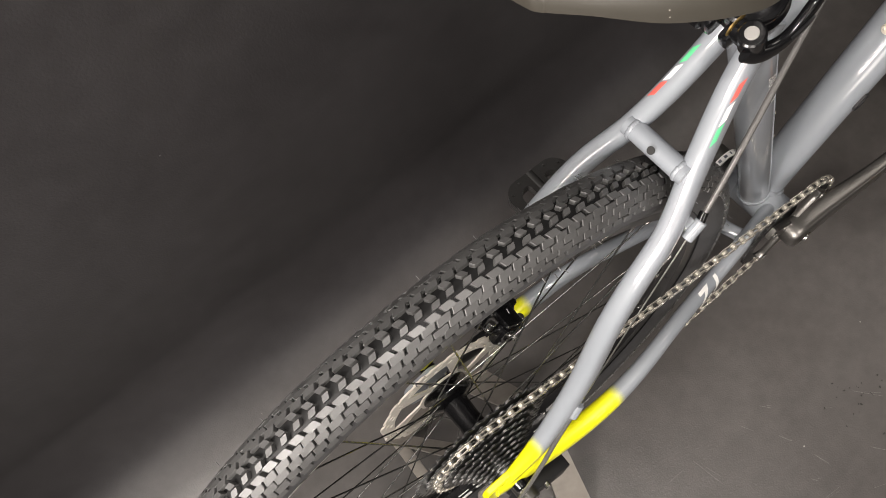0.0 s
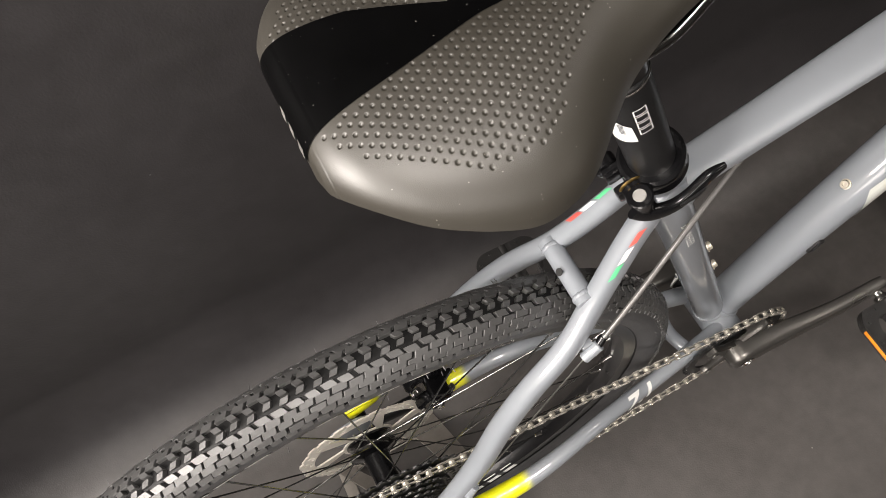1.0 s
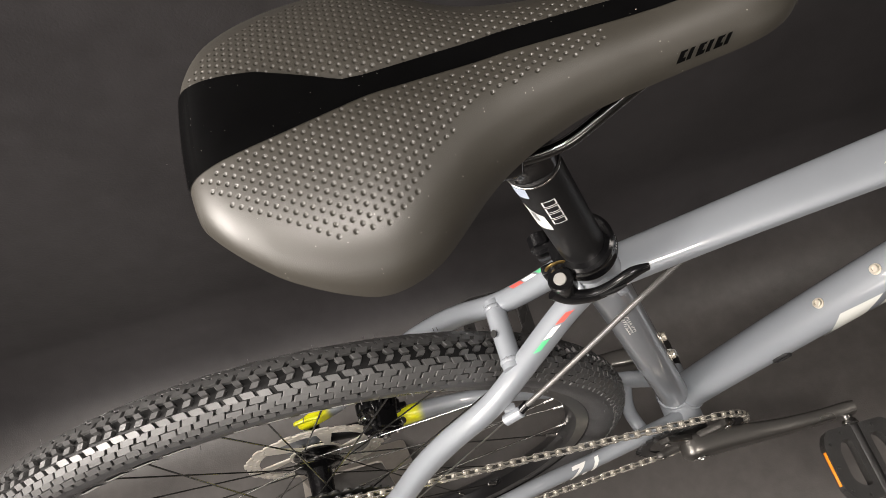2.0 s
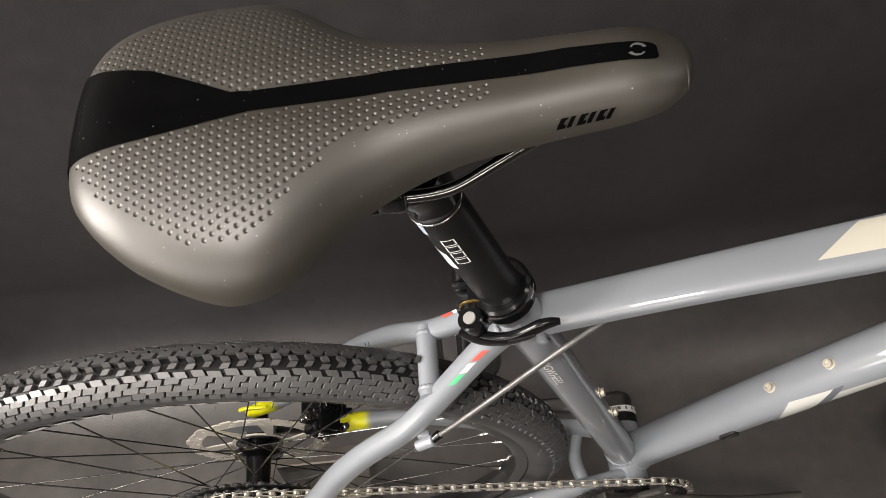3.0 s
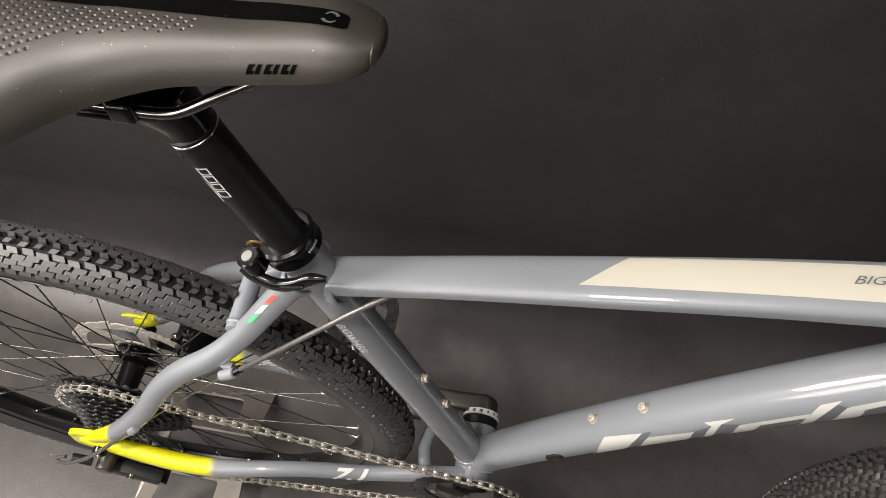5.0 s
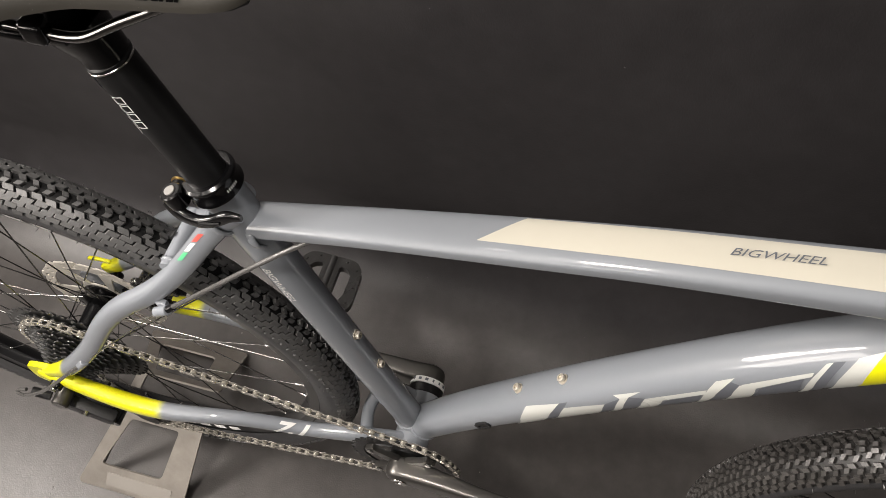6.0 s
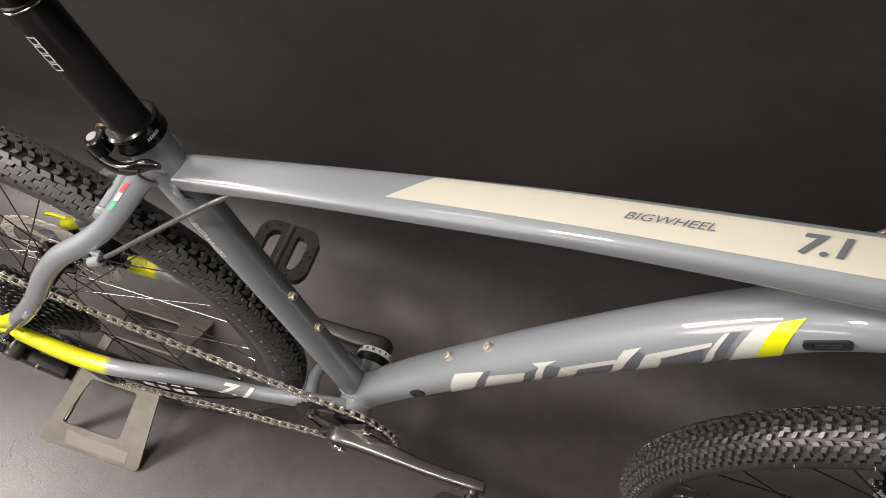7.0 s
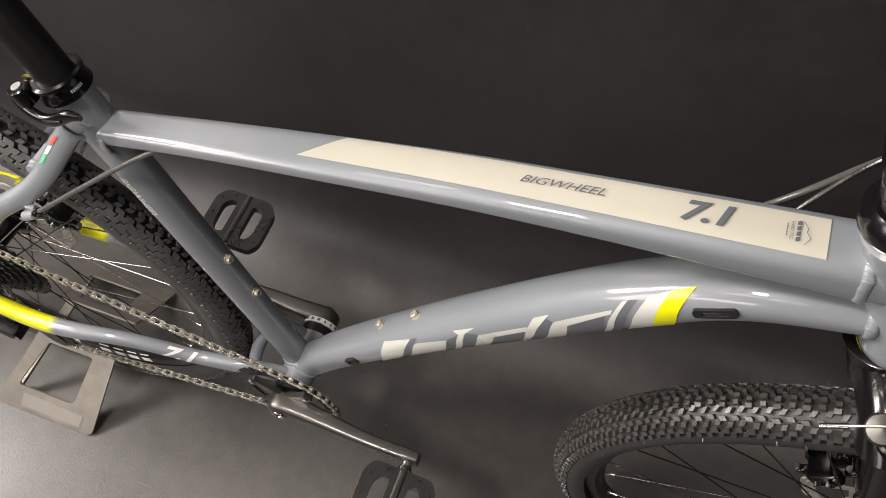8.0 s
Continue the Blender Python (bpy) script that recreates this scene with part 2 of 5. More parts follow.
def prism(outline, y0, y1, m=Matrix(), bevel=0.0):
    """A plate with an (x, z) outline between y0 and y1, its rims slightly rounded."""
    n = len(outline)
    cx, cz = sum(p[0] for p in outline) / n, sum(p[1] for p in outline) / n

    def ring(shrink, y):
        out = []
        for x, z in outline:
            d = math.hypot(x - cx, z - cz) or 1
            out.append((x - (x - cx) / d * shrink, y, z - (z - cz) / d * shrink))
        return out

    rows = [ring(0, y0), ring(0, y1)] if not bevel else [ring(bevel, y0), ring(0, y0 + bevel), ring(0, y1 - bevel), ring(bevel, y1)]
    verts = [p for row in rows for p in row]
    faces = [tuple(range(n)), tuple(reversed(range((len(rows) - 1) * n, len(rows) * n)))]
    for k in range(len(rows) - 1):
        faces += [(k * n + i, k * n + n + i, k * n + n + (i + 1) % n, k * n + (i + 1) % n) for i in range(n)]
    return moved((verts, faces), m)


def loop_plate(outer, inner, y0, y1, m=Matrix()):
    """A plate with one window; outer and inner outlines have as many points each."""
    n = len(outer)
    verts = [(x, y0, z) for x, z in outer] + [(x, y0, z) for x, z in inner] + [(x, y1, z) for x, z in outer] + [(x, y1, z) for x, z in inner]
    faces = []
    for i in range(n):
        j = (i + 1) % n
        faces += [(i, j, n + j, n + i), (2 * n + i, 3 * n + i, 3 * n + j, 2 * n + j), (i, 2 * n + i, 2 * n + j, j), (n + i, n + j, 3 * n + j, 3 * n + i)]
    return moved((verts, faces), m)


def rounded(points, r, n=5):
    """A polygon with its corners rounded, n + 1 points a corner."""
    out, k = [], len(points)
    for i in range(k):
        p, a, b = (Vector((*points[j % k], 0)) for j in (i, i - 1, i + 1))
        da, db = (a - p).normalized(), (b - p).normalized()
        rr = min(r[i] if isinstance(r, (list, tuple)) else r, (a - p).length * 0.45, (b - p).length * 0.45)
        s, e = p + da * rr, p + db * rr
        for q in range(n + 1):
            t = q / n
            v = s * (1 - t) ** 2 + p * 2 * t * (1 - t) + e * t * t
            out.append((v.x, v.y))
    return out


class Tube:
    """A swept tube: path points (x, y, z), half widths across (towards the bike's sides) and half heights, and the section's squareness."""

    def __init__(self, path, wide, high, square=2.0, side=(0, -1, 0), steps=60):
        self.square = square
        pts = np.array(path, float)
        wide = np.broadcast_to(np.array(wide, float), (len(pts),))
        high = np.broadcast_to(np.array(high, float), (len(pts),))
        rows = np.c_[pts, wide, high]
        ext = np.vstack([2 * rows[0] - rows[1], rows, 2 * rows[-1] - rows[-2]])
        chord = np.r_[0, np.cumsum(np.linalg.norm(np.diff(pts, axis=0), axis=1))]
        fine = []
        for i in range(len(pts) - 1):
            p0, p1, p2, p3 = ext[i:i + 4]
            n = max(4, int(steps * (chord[i + 1] - chord[i]) / chord[-1]))
            for t in np.arange(n) / n:
                fine.append(0.5 * (2 * p1 + (p2 - p0) * t + (2 * p0 - 5 * p1 + 4 * p2 - p3) * t**2 + (3 * p1 - p0 - 3 * p2 + p3) * t**3))
        fine.append(rows[-1])
        self.fine = np.array(fine)
        for _ in range(10):
            self.fine[1:-1] = (self.fine[:-2] + 2 * self.fine[1:-1] + self.fine[2:]) / 4
        self.s = np.r_[0, np.cumsum(np.linalg.norm(np.diff(self.fine[:, :3], axis=0), axis=1))]
        tan = np.gradient(self.fine[:, :3], self.s, axis=0)
        self.tan = tan / np.linalg.norm(tan, axis=1)[:, None]
        b = np.array(side, float) - self.tan * (self.tan @ np.array(side, float))[:, None]
        self.b = b / np.linalg.norm(b, axis=1)[:, None]
        self.n = np.cross(self.b, self.tan)
        self.length = self.s[-1]

    def s_at(self, axis, value):
        k = "xyz".index(axis)
        v = self.fine[:, k]
        order = np.argsort(v)
        return float(np.interp(value, v[order], self.s[order]))

    def at(self, s, phi, off=0.0):
        """The surface point at length s; phi in degrees, 0 towards the side, 90 up."""
        f = [np.interp(s, self.s, self.fine[:, k]) for k in range(5)]
        b = np.array([np.interp(s, self.s, self.b[:, k]) for k in range(3)])
        n = np.array([np.interp(s, self.s, self.n[:, k]) for k in range(3)])
        c, q = math.cos(radians(phi)), math.sin(radians(phi))
        e = 2 / self.square
        return np.array(f[:3]) + b * (math.copysign(abs(c) ** e, c) * (f[3] + off)) + n * (math.copysign(abs(q) ** e, q) * (f[4] + off))

    def at_side(self, s, lat, off=0.0):
        """The point on the upper face at length s and lat metres towards the side."""
        w = float(np.interp(s, self.s, self.fine[:, 3]))
        c = math.copysign(min(1.0, abs(lat) / w) ** (self.square / 2), lat)
        return self.at(s, math.degrees(math.acos(c)), off)

    def mesh(self, n=28, caps=True):
        a = np.linspace(0, 2 * np.pi, n, endpoint=False)
        e = 2 / self.square
        c, q = np.sign(np.cos(a)) * np.abs(np.cos(a)) ** e, np.sign(np.sin(a)) * np.abs(np.sin(a)) ** e
        v = (self.fine[:, None, :3] + self.b[:, None] * (c[None, :, None] * self.fine[:, None, 3:4]) + self.n[:, None] * (q[None, :, None] * self.fine[:, None, 4:5])).reshape(-1, 3)
        k = len(self.fine)
        faces = [(i * n + j, (i + 1) * n + j, (i + 1) * n + (j + 1) % n, i * n + (j + 1) % n) for i in range(k - 1) for j in range(n)]
        if caps:
            faces += [tuple(range(n)), tuple(reversed(range((k - 1) * n, k * n)))]
        return v.tolist(), faces

    def patch(self, corners, off=0.0005, n=14, m=6):
        """A decal on the surface: corners (s, phi) go start-low, end-low, end-high, start-high."""
        (s0, p0), (s1, p1), (s2, p2), (s3, p3) = corners
        verts, faces = [], []
        for i in range(n + 1):
            u = i / n
            for j in range(m + 1):
                w = j / m
                s = (s0 * (1 - u) + s1 * u) * (1 - w) + (s3 * (1 - u) + s2 * u) * w
                p = (p0 * (1 - u) + p1 * u) * (1 - w) + (p3 * (1 - u) + p2 * u) * w
                verts.append(tuple(self.at(s, p, off)))
        for i in range(n):
            for j in range(m):
                a = i * (m + 1) + j
                faces.append((a, a + m + 1, a + m + 2, a + 1))
        return verts, faces


def wire(path, r, n=10, steps=60):
    return Tube(path, r, r, steps=steps).mesh(n)


def lettering(text, height, shear=0.0, stretch=1.0, bold=0.0):
    """Flat letters as (x, y) geometry, lower left at the origin, from the built-in font."""
    data = bpy.data.curves.new("lettering", "FONT")
    data.body, data.size, data.shear, data.resolution_u = text, 1.0, shear, 3
    data.offset = bold
    ob = bpy.data.objects.new("lettering", data)
    me = bpy.data.meshes.new_from_object(ob)
    bm = bmesh.new()
    bm.from_mesh(me)
    bmesh.ops.triangulate(bm, faces=bm.faces[:])
    for _ in range(2):
        bmesh.ops.subdivide_edges(bm, edges=[e for e in bm.edges if e.calc_length() > 0.25], cuts=1, use_grid_fill=False)
    bmesh.ops.triangulate(bm, faces=bm.faces[:])
    bm.verts.index_update()
    geo = from_bm(bm)
    bpy.data.objects.remove(ob)
    bpy.data.curves.remove(data)
    bpy.data.meshes.remove(me)
    top = max(v[1] for v in geo[0])
    left = min(v[0] for v in geo[0])
    k = height / top
    return [((v[0] - left) * k * stretch, v[1] * k) for v in geo[0]], geo[1]

# ---- the setting ----
WALL_Y = 0.375


def sweep_backdrop():
    """Back wall and floor of one painted sheet with a curved cove between them."""
    r, out = 0.20, [(2.42, WALL_Y)]
    out += [(z, WALL_Y) for z in (1.6, 1.0, 0.6)]
    for k in range(61):
        a = radians(90 * k / 60)
        out.append((r - r * math.sin(a), WALL_Y - r + r * math.cos(a)))
    return out


cove = [p for p in sweep_backdrop()]
X0, X1 = -1.55, 2.6
wall_pts = [p for p in cove if p[0] > 0.02]
wall_geo = ([(x, y, z) for x in (X0, X1) for z, y in wall_pts] + [(x, WALL_Y + 0.08, z) for x in (X0, X1) for z in (2.42, 0.0)], [])
nw = len(wall_pts)
wall_geo[1].extend([(i, i + 1, nw + i + 1, nw + i) for i in range(nw - 1)] + [(2 * nw, 2 * nw + 1, 2 * nw + 3, 2 * nw + 2)])
tagged(part("wall_north", wall_geo, WALLPAINT, sharp=60), "charcoal painted wall coved into the floor, shade painted in above", "wall", kind="structure")

floor_pts = [p for p in cove if p[0] <= 0.0201] + [(0.0, y) for y in (-0.2, -1.0, -2.0)]
floor_pts.insert(0, wall_pts[-1])
nf = len(floor_pts)
floor_geo = ([(x, y, z) for x in (X0, X1) for z, y in floor_pts] + [(x, y, -0.1) for x in (X0, X1) for y in (WALL_Y, -2.0)], [])
floor_geo[1].extend([(i, i + 1, nf + i + 1, nf + i) for i in range(nf - 1)] + [(2 * nf, 2 * nf + 1, 2 * nf + 3, 2 * nf + 2)])
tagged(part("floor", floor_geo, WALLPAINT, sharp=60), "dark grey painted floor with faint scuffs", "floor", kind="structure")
for nm, x, y, sx, sy in (("wall_west", X0 - 0.05, -0.8, 0.1, 2.5), ("wall_east", X1 + 0.05, -0.8, 0.1, 2.5), ("wall_south", 0.525, -2.05, 4.35, 0.1)):
    tagged(part(nm, box(sx, sy, 2.52, m=Matrix.Translation((x, y, 1.16))), ROOM), "plain dark grey plastered wall of the room", "wall", kind="structure")
tagged(part("ceiling", box(4.35, 2.7, 0.1, m=Matrix.Translation((0.525, -0.8, 2.47))), CEILING), "plain dark grey ceiling", "ceiling", kind="structure")
# housings for the ceiling panels, which are added above the view
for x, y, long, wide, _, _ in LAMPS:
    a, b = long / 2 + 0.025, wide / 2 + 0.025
    lamp = thing("added_ceiling_light", "slim rectangular panel light added on the ceiling, out of view", "lamp", (x, y, 2.40), "ceiling lights")
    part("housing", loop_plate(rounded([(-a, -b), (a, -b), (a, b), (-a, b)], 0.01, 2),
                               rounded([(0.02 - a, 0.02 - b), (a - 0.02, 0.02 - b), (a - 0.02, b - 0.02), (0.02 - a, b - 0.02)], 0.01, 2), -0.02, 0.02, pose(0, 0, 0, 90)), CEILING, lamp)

# housings for the added side lights, all out of view
for x, y, z, head, wide, tall, _ in ADDED_WALL_LAMPS:
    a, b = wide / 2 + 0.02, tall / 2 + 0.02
    lamp = thing("added_wall_light", "slim upright panel light added on an unseen wall", "lamp", (x, y, z), "wall lights")
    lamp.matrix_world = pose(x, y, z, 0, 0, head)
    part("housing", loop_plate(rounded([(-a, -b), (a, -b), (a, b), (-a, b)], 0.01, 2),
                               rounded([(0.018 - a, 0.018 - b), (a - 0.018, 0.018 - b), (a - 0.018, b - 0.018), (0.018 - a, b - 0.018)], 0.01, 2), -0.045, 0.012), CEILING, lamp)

# scuffs, crumbs and the tape mark
rng = random.Random(4)
crumbs = []
for _ in range(26):
    cx, cy = rng.gauss(0.035, 0.03), rng.gauss(-0.262, 0.022)
    k = rng.uniform(0.0006, 0.0016)
    crumbs.append(box(k * rng.uniform(1, 2.4), k * 1.4, k, k * 0.3, pose(cx, cy, k * 0.4, 0, 0, rng.uniform(0, 180)), 1))
tagged(part("crumbs", join(*crumbs), DUST), "dark crumbs of dirt scattered on the floor", "dirt", kind="stuff")
scratches = []
for _ in range(26):
    cx, cy, turn = rng.uniform(-0.62, 0.05), rng.uniform(-0.40, -0.17), rng.gauss(-52, 26)
    ln, wd = rng.uniform(0.008, 0.055), rng.uniform(0.00025, 0.0006)
    scratches.append(box(ln, wd, 0.0002, 0.0, pose(cx, cy, 0.0002, 0, 0, turn)))
    if rng.random() < 0.5:
        scratches.append(box(ln * 0.5, wd * 0.7, 0.0002, 0.0, pose(cx + 0.006, cy - 0.003, 0.0002, 0, 0, turn + rng.uniform(-9, 9))))
tagged(part("scratches", join(*scratches), SCRATCH, smooth=False), "faint pale scratches in the floor paint", "scratches", kind="stuff")
tagged(part("tape_mark", prism([(-0.014, -0.020), (0.008, -0.023), (0.015, 0.012), (0.006, 0.023), (-0.010, 0.014)], -0.0022, 0.0, pose(0.290, WALL_Y - 0.0002, 0.148, 0, -8, 0)), TAG),
       "small scrap of black tape on the wall", "tape")


# ---- the stand ----
def wheel_stand():
    st = thing("wheel_stand", "bare steel plate floor stand holding the rear wheel", "bicycle stand", (-0.44, 0, 0))
    outer = rounded([(-0.0975, 0.0), (0.0825, 0.0), (0.105, 0.150), (-0.030, 0.150)], [0.012, 0.012, 0.006, 0.006])
    inner = rounded([(-0.0585, 0.043), (0.044, 0.043), (0.067, 0.134), (-0.012, 0.134)], [0.010, 0.010, 0.006, 0.006])
    for side, nm in ((-1, "side_plate"), (1, "side_plate")):
        m = Matrix.Translation((0, side * 0.135, 0.002)) @ pose(0, 0, 0, 45.0 * side)
        plate = part(nm, loop_plate(outer, inner, -0.0018, 0.0018, m), STAND, st)
        if side < 0:
            tape = [(-0.048, 0.008), (0.060, 0.008), (0.064, 0.030), (-0.046, 0.032)]
            part("clear_tape", prism(tape, -0.0024, -0.0019, m), TAPE, plate, "strip of clear adhesive tape")
    part("base_strap", box(0.018, 0.262, 0.003, 0.0008, Matrix.Translation((-0.080, 0, 0.0016))), STAND, st)


wheel_stand()

# ---- the bicycle ----
BB = Vector((0.0, 0.0, 0.311))
RA = Vector((-0.4230, -0.0030, 0.3675))
FA = Vector((0.678, 0.0, 0.3545))
ST_UP = Vector((-0.277, 0, 0.961)).normalized()
HB = Vector((0.495, 0.0, 0.768))
HT_UP = Vector((-0.342, 0, 0.940)).normalized()
HT_FOOT = HB + Vector((0.012, 0, 0))

bike = thing("bicycle", "grey hardtail mountain bicycle with neon yellow accents on a floor stand", "bicycle")


def bpart(name, geo, mat, label="", sharp=38):
    return part(name, geo, mat, bike, label, sharp)


def seat_at(d):
    return tuple(BB + ST_UP * d)


# frame tubes
TT = Tube([(-0.128, 0, 0.725), (-0.06, 0, 0.7440), (0.0, 0, 0.7600), (0.1, 0, 0.7838), (0.2, 0, 0.8063), (0.3, 0, 0.824), (0.40, 0, 0.8395), (0.466, 0, 0.8496)],
          [0.0150, 0.0158, 0.0168, 0.0188, 0.020, 0.021, 0.022, 0.022], [0.0105, 0.0090, 0.0085, 0.0087, 0.0097, 0.012, 0.016, 0.0185], 3.4, steps=90)
DT = Tube([(0.006, 0, 0.318), (0.06, 0, 0.399), (0.12, 0, 0.479), (0.195, 0, 0.5727), (0.285, 0, 0.6757), (0.345, 0, 0.740), (0.40, 0, 0.7845), (0.488, 0, 0.8135)],
          [0.021, 0.022, 0.023, 0.0235, 0.024, 0.0243, 0.0236, 0.0220], [0.020, 0.0200, 0.0200, 0.0212, 0.0240, 0.0224, 0.0176, 0.0135], 2.3, steps=110)
ST = Tube([seat_at(0.0), seat_at(0.12), seat_at(0.30), seat_at(0.40), seat_at(0.476)], [0.0165, 0.0165, 0.017, 0.0175, 0.0178], [0.0185, 0.0175, 0.0172, 0.0175, 0.0178], 2.0, steps=50)
top_tube = bpart("top_tube", TT.mesh(56), PAINT, "", 70)
down_tube = bpart("down_tube", DT.mesh(52), PAINT, "", 70)
seat_tube = bpart("seat_tube", ST.mesh(36), PAINT)
head_tube = bpart("head_tube", lathe([(0.0270, 0.013), (0.0290, 0.016), (0.0290, 0.026), (0.0274, 0.036), (0.0245, 0.08), (0.0245, 0.115), (0.0262, 0.122), (0.0262, 0.132), (0.024, 0.1345)], 48,
                                     along(HT_FOOT, HB + HT_UP * 0.134)), PAINT)
bb_shell = bpart("bottom_bracket_shell", lathe([(0.019, -0.036), (0.0215, -0.0345), (0.0215, 0.0345), (0.019, 0.036)], 44, Matrix.Translation(BB)), PAINT)


def stay_points(pts, side, shift=0.019):
    """One side's stay; the left dropout sits closer in than the right one, beyond the cassette."""
    return [(x, y * side if side < 0 else y - shift * min(1, max(0, (y - 0.030) / 0.045)), z) for x, y, z in pts]


SS_PTS = [(-0.120, 0.010, 0.752), (-0.146, 0.014, 0.720), (-0.171, 0.022, 0.684), (-0.197, 0.032, 0.650), (-0.222, 0.044, 0.628), (-0.256, 0.050, 0.600),
          (-0.292, 0.0565, 0.556), (-0.330, 0.066, 0.494), (-0.384, 0.0735, 0.424), (-0.428, 0.0750, 0.386)]
CS_PTS = [(-0.446, 0.0735, 0.374), (-0.390, 0.0760, 0.360), (-0.338, 0.0775, 0.352), (-0.288, 0.0775, 0.356), (-0.240, 0.0720, 0.362), (-0.198, 0.0630, 0.357), (-0.150, 0.0530, 0.342), (-0.112, 0.0460, 0.331),
          (-0.060, 0.037, 0.330), (-0.006, 0.026, 0.316)]
STAYS = {}
for side, tag in ((-1, "drive"), (1, "left")):
    ss = Tube(stay_points(SS_PTS, side, 0.004), [0.0085, 0.0088, 0.009, 0.009, 0.0092, 0.0096, 0.0100, 0.0100, 0.0092, 0.006],
              [0.0108, 0.0108, 0.0106, 0.0105, 0.0106, 0.0108, 0.0110, 0.0110, 0.0108, 0.009], 2.5, steps=80)
    first = 0 if side < 0 else 2
    cs = Tube(stay_points(CS_PTS, side)[first:], [0.007, 0.0094, 0.0106, 0.0100, 0.0088, 0.0085, 0.0085, 0.0085, 0.009, 0.010][first:], [0.012, 0.0138, 0.0142, 0.0130, 0.0112, 0.0108, 0.0105, 0.011, 0.013, 0.015][first:], 2.4, steps=80)
    STAYS[side] = (bpart("seatstay", ss.mesh(30), PAINT_SS), ss, bpart("chainstay", cs.mesh(30), PAINT_CS if side < 0 else PAINT_CS_FAR), cs)
    drop = rounded([(-0.458, 0.392), (-0.420, 0.402), (-0.398, 0.372), (-0.410, 0.348), (-0.440, 0.338), (-0.462, 0.352)], 0.010)
    bpart("dropout", prism(drop, (-0.0735 if side < 0 else 0.056) - 0.0035, (-0.0735 if side < 0 else 0.056) + 0.0035, bevel=0.001), NEON if side < 0 else PAINT)
bpart("chainstay_end", Tube([(-0.330, 0.0585, 0.3525), (-0.366, 0.0580, 0.356), (-0.405, 0.0565, 0.366)], [0.0085, 0.0080, 0.006], [0.0118, 0.0110, 0.010], 2.4).mesh(24), SATIN)
bridge = bpart("seatstay_bridge", rod((-0.197, -0.030, 0.662), (-0.197, 0.030, 0.662), 0.0086, n=28), PAINT)
part("bolt_hole", lathe([(0.0032, 0), (0.0032, 0.0006)], 16, along((-0.2042, 0.0, 0.6695), (-0.2056, 0.0, 0.6710))), TAG, bridge)
bpart("chainstay_yoke", Tube([(-0.052, -0.036, 0.322), (-0.060, 0, 0.320), (-0.052, 0.036, 0.322)], 0.008, 0.008, side=(0, 0, 1)).mesh(18), PAINT)


def weld(name, parent, centre, axis, across, rx, ry, thick, seed, n=46, square=2.0):
    """A ring of stacked weld beads round a joint."""
    a = Vector(axis).normalized()
    u = (Vector(across) - a * a.dot(Vector(across))).normalized()
    w = a.cross(u)
    rnd = random.Random(seed)
    steps, sec = n * 6, 10
    swell = [rnd.uniform(0.90, 1.06) for _ in range(n)]
    drift = [rnd.uniform(-0.0005, 0.0005) for _ in range(n)]
    verts, faces = [], []
    for i in range(steps):
        t = 2 * math.pi * i / steps
        k, f = i // 6, (i % 6) / 6
        c, q = (math.copysign(abs(v) ** (2 / square), v) for v in (math.cos(t), math.sin(t)))
        out = (u * (rx * c) + w * (ry * q)).normalized()
        p = Vector(centre) + u * (rx * c) + w * (ry * q)
        r = thick * swell[k] * (0.95 + 0.07 * math.sin(math.pi * (0.12 + 0.88 * f)))
        for j in range(sec):
            g = 2 * math.pi * j / sec
            verts.append(tuple(p + out * (r * 0.58 * math.cos(g)) + a * (r * 1.25 * math.sin(g) + drift[k] * 0.5 + thick * 0.10 * f * math.cos(g))))
    for i in range(steps):
        for j in range(sec):
            q = (j + 1) % sec
            faces.append((i * sec + j, i * sec + q, ((i + 1) % steps) * sec + q, ((i + 1) % steps) * sec + j))
    return part(name, (verts, faces), PAINT, parent, sharp=80)


ht = lambda d: HB + HT_UP * d
weld("weld_bead", head_tube, (0.4460, 0, 0.8465), (1, 0, 0.19), (0, 1, 0), 0.0218, 0.0182, 0.0031, 1, 52, 3.2)
weld("weld_bead", head_tube, (0.4680, 0, 0.8075), (1, 0, 0.25), (0, 1, 0), 0.0228, 0.0150, 0.0031, 2, 56, 2.3)
weld("weld_bead", seat_tube, (-0.1075, 0, 0.722), (1, 0, 0.25), (0, 1, 0), 0.0168, 0.0172, 0.0034, 3)
weld("weld_bead", bb_shell, (0.0115, 0, 0.3265), (0.55, 0, 0.83), (0, 1, 0), 0.0215, 0.0215, 0.0036, 4)
weld("weld_bead", bb_shell, (-0.006, 0, 0.331), ST_UP, (0, 1, 0), 0.0168, 0.0185, 0.0034, 5)
weld("weld_bead", seat_tube, (-0.132, -0.0135, 0.738), (-0.62, -0.1, -0.78), (0, 1, 0), 0.009, 0.0125, 0.0026, 6, 26)
weld("weld_bead", bridge, (-0.197, -0.0235, 0.662), (0, 1, 0), (1, 0, 0), 0.0086, 0.0086, 0.0016, 7, 30)
weld("weld_bead", bridge, (-0.197, 0.0235, 0.662), (0, 1, 0), (1, 0, 0), 0.0086, 0.0086, 0.0016, 8, 30)


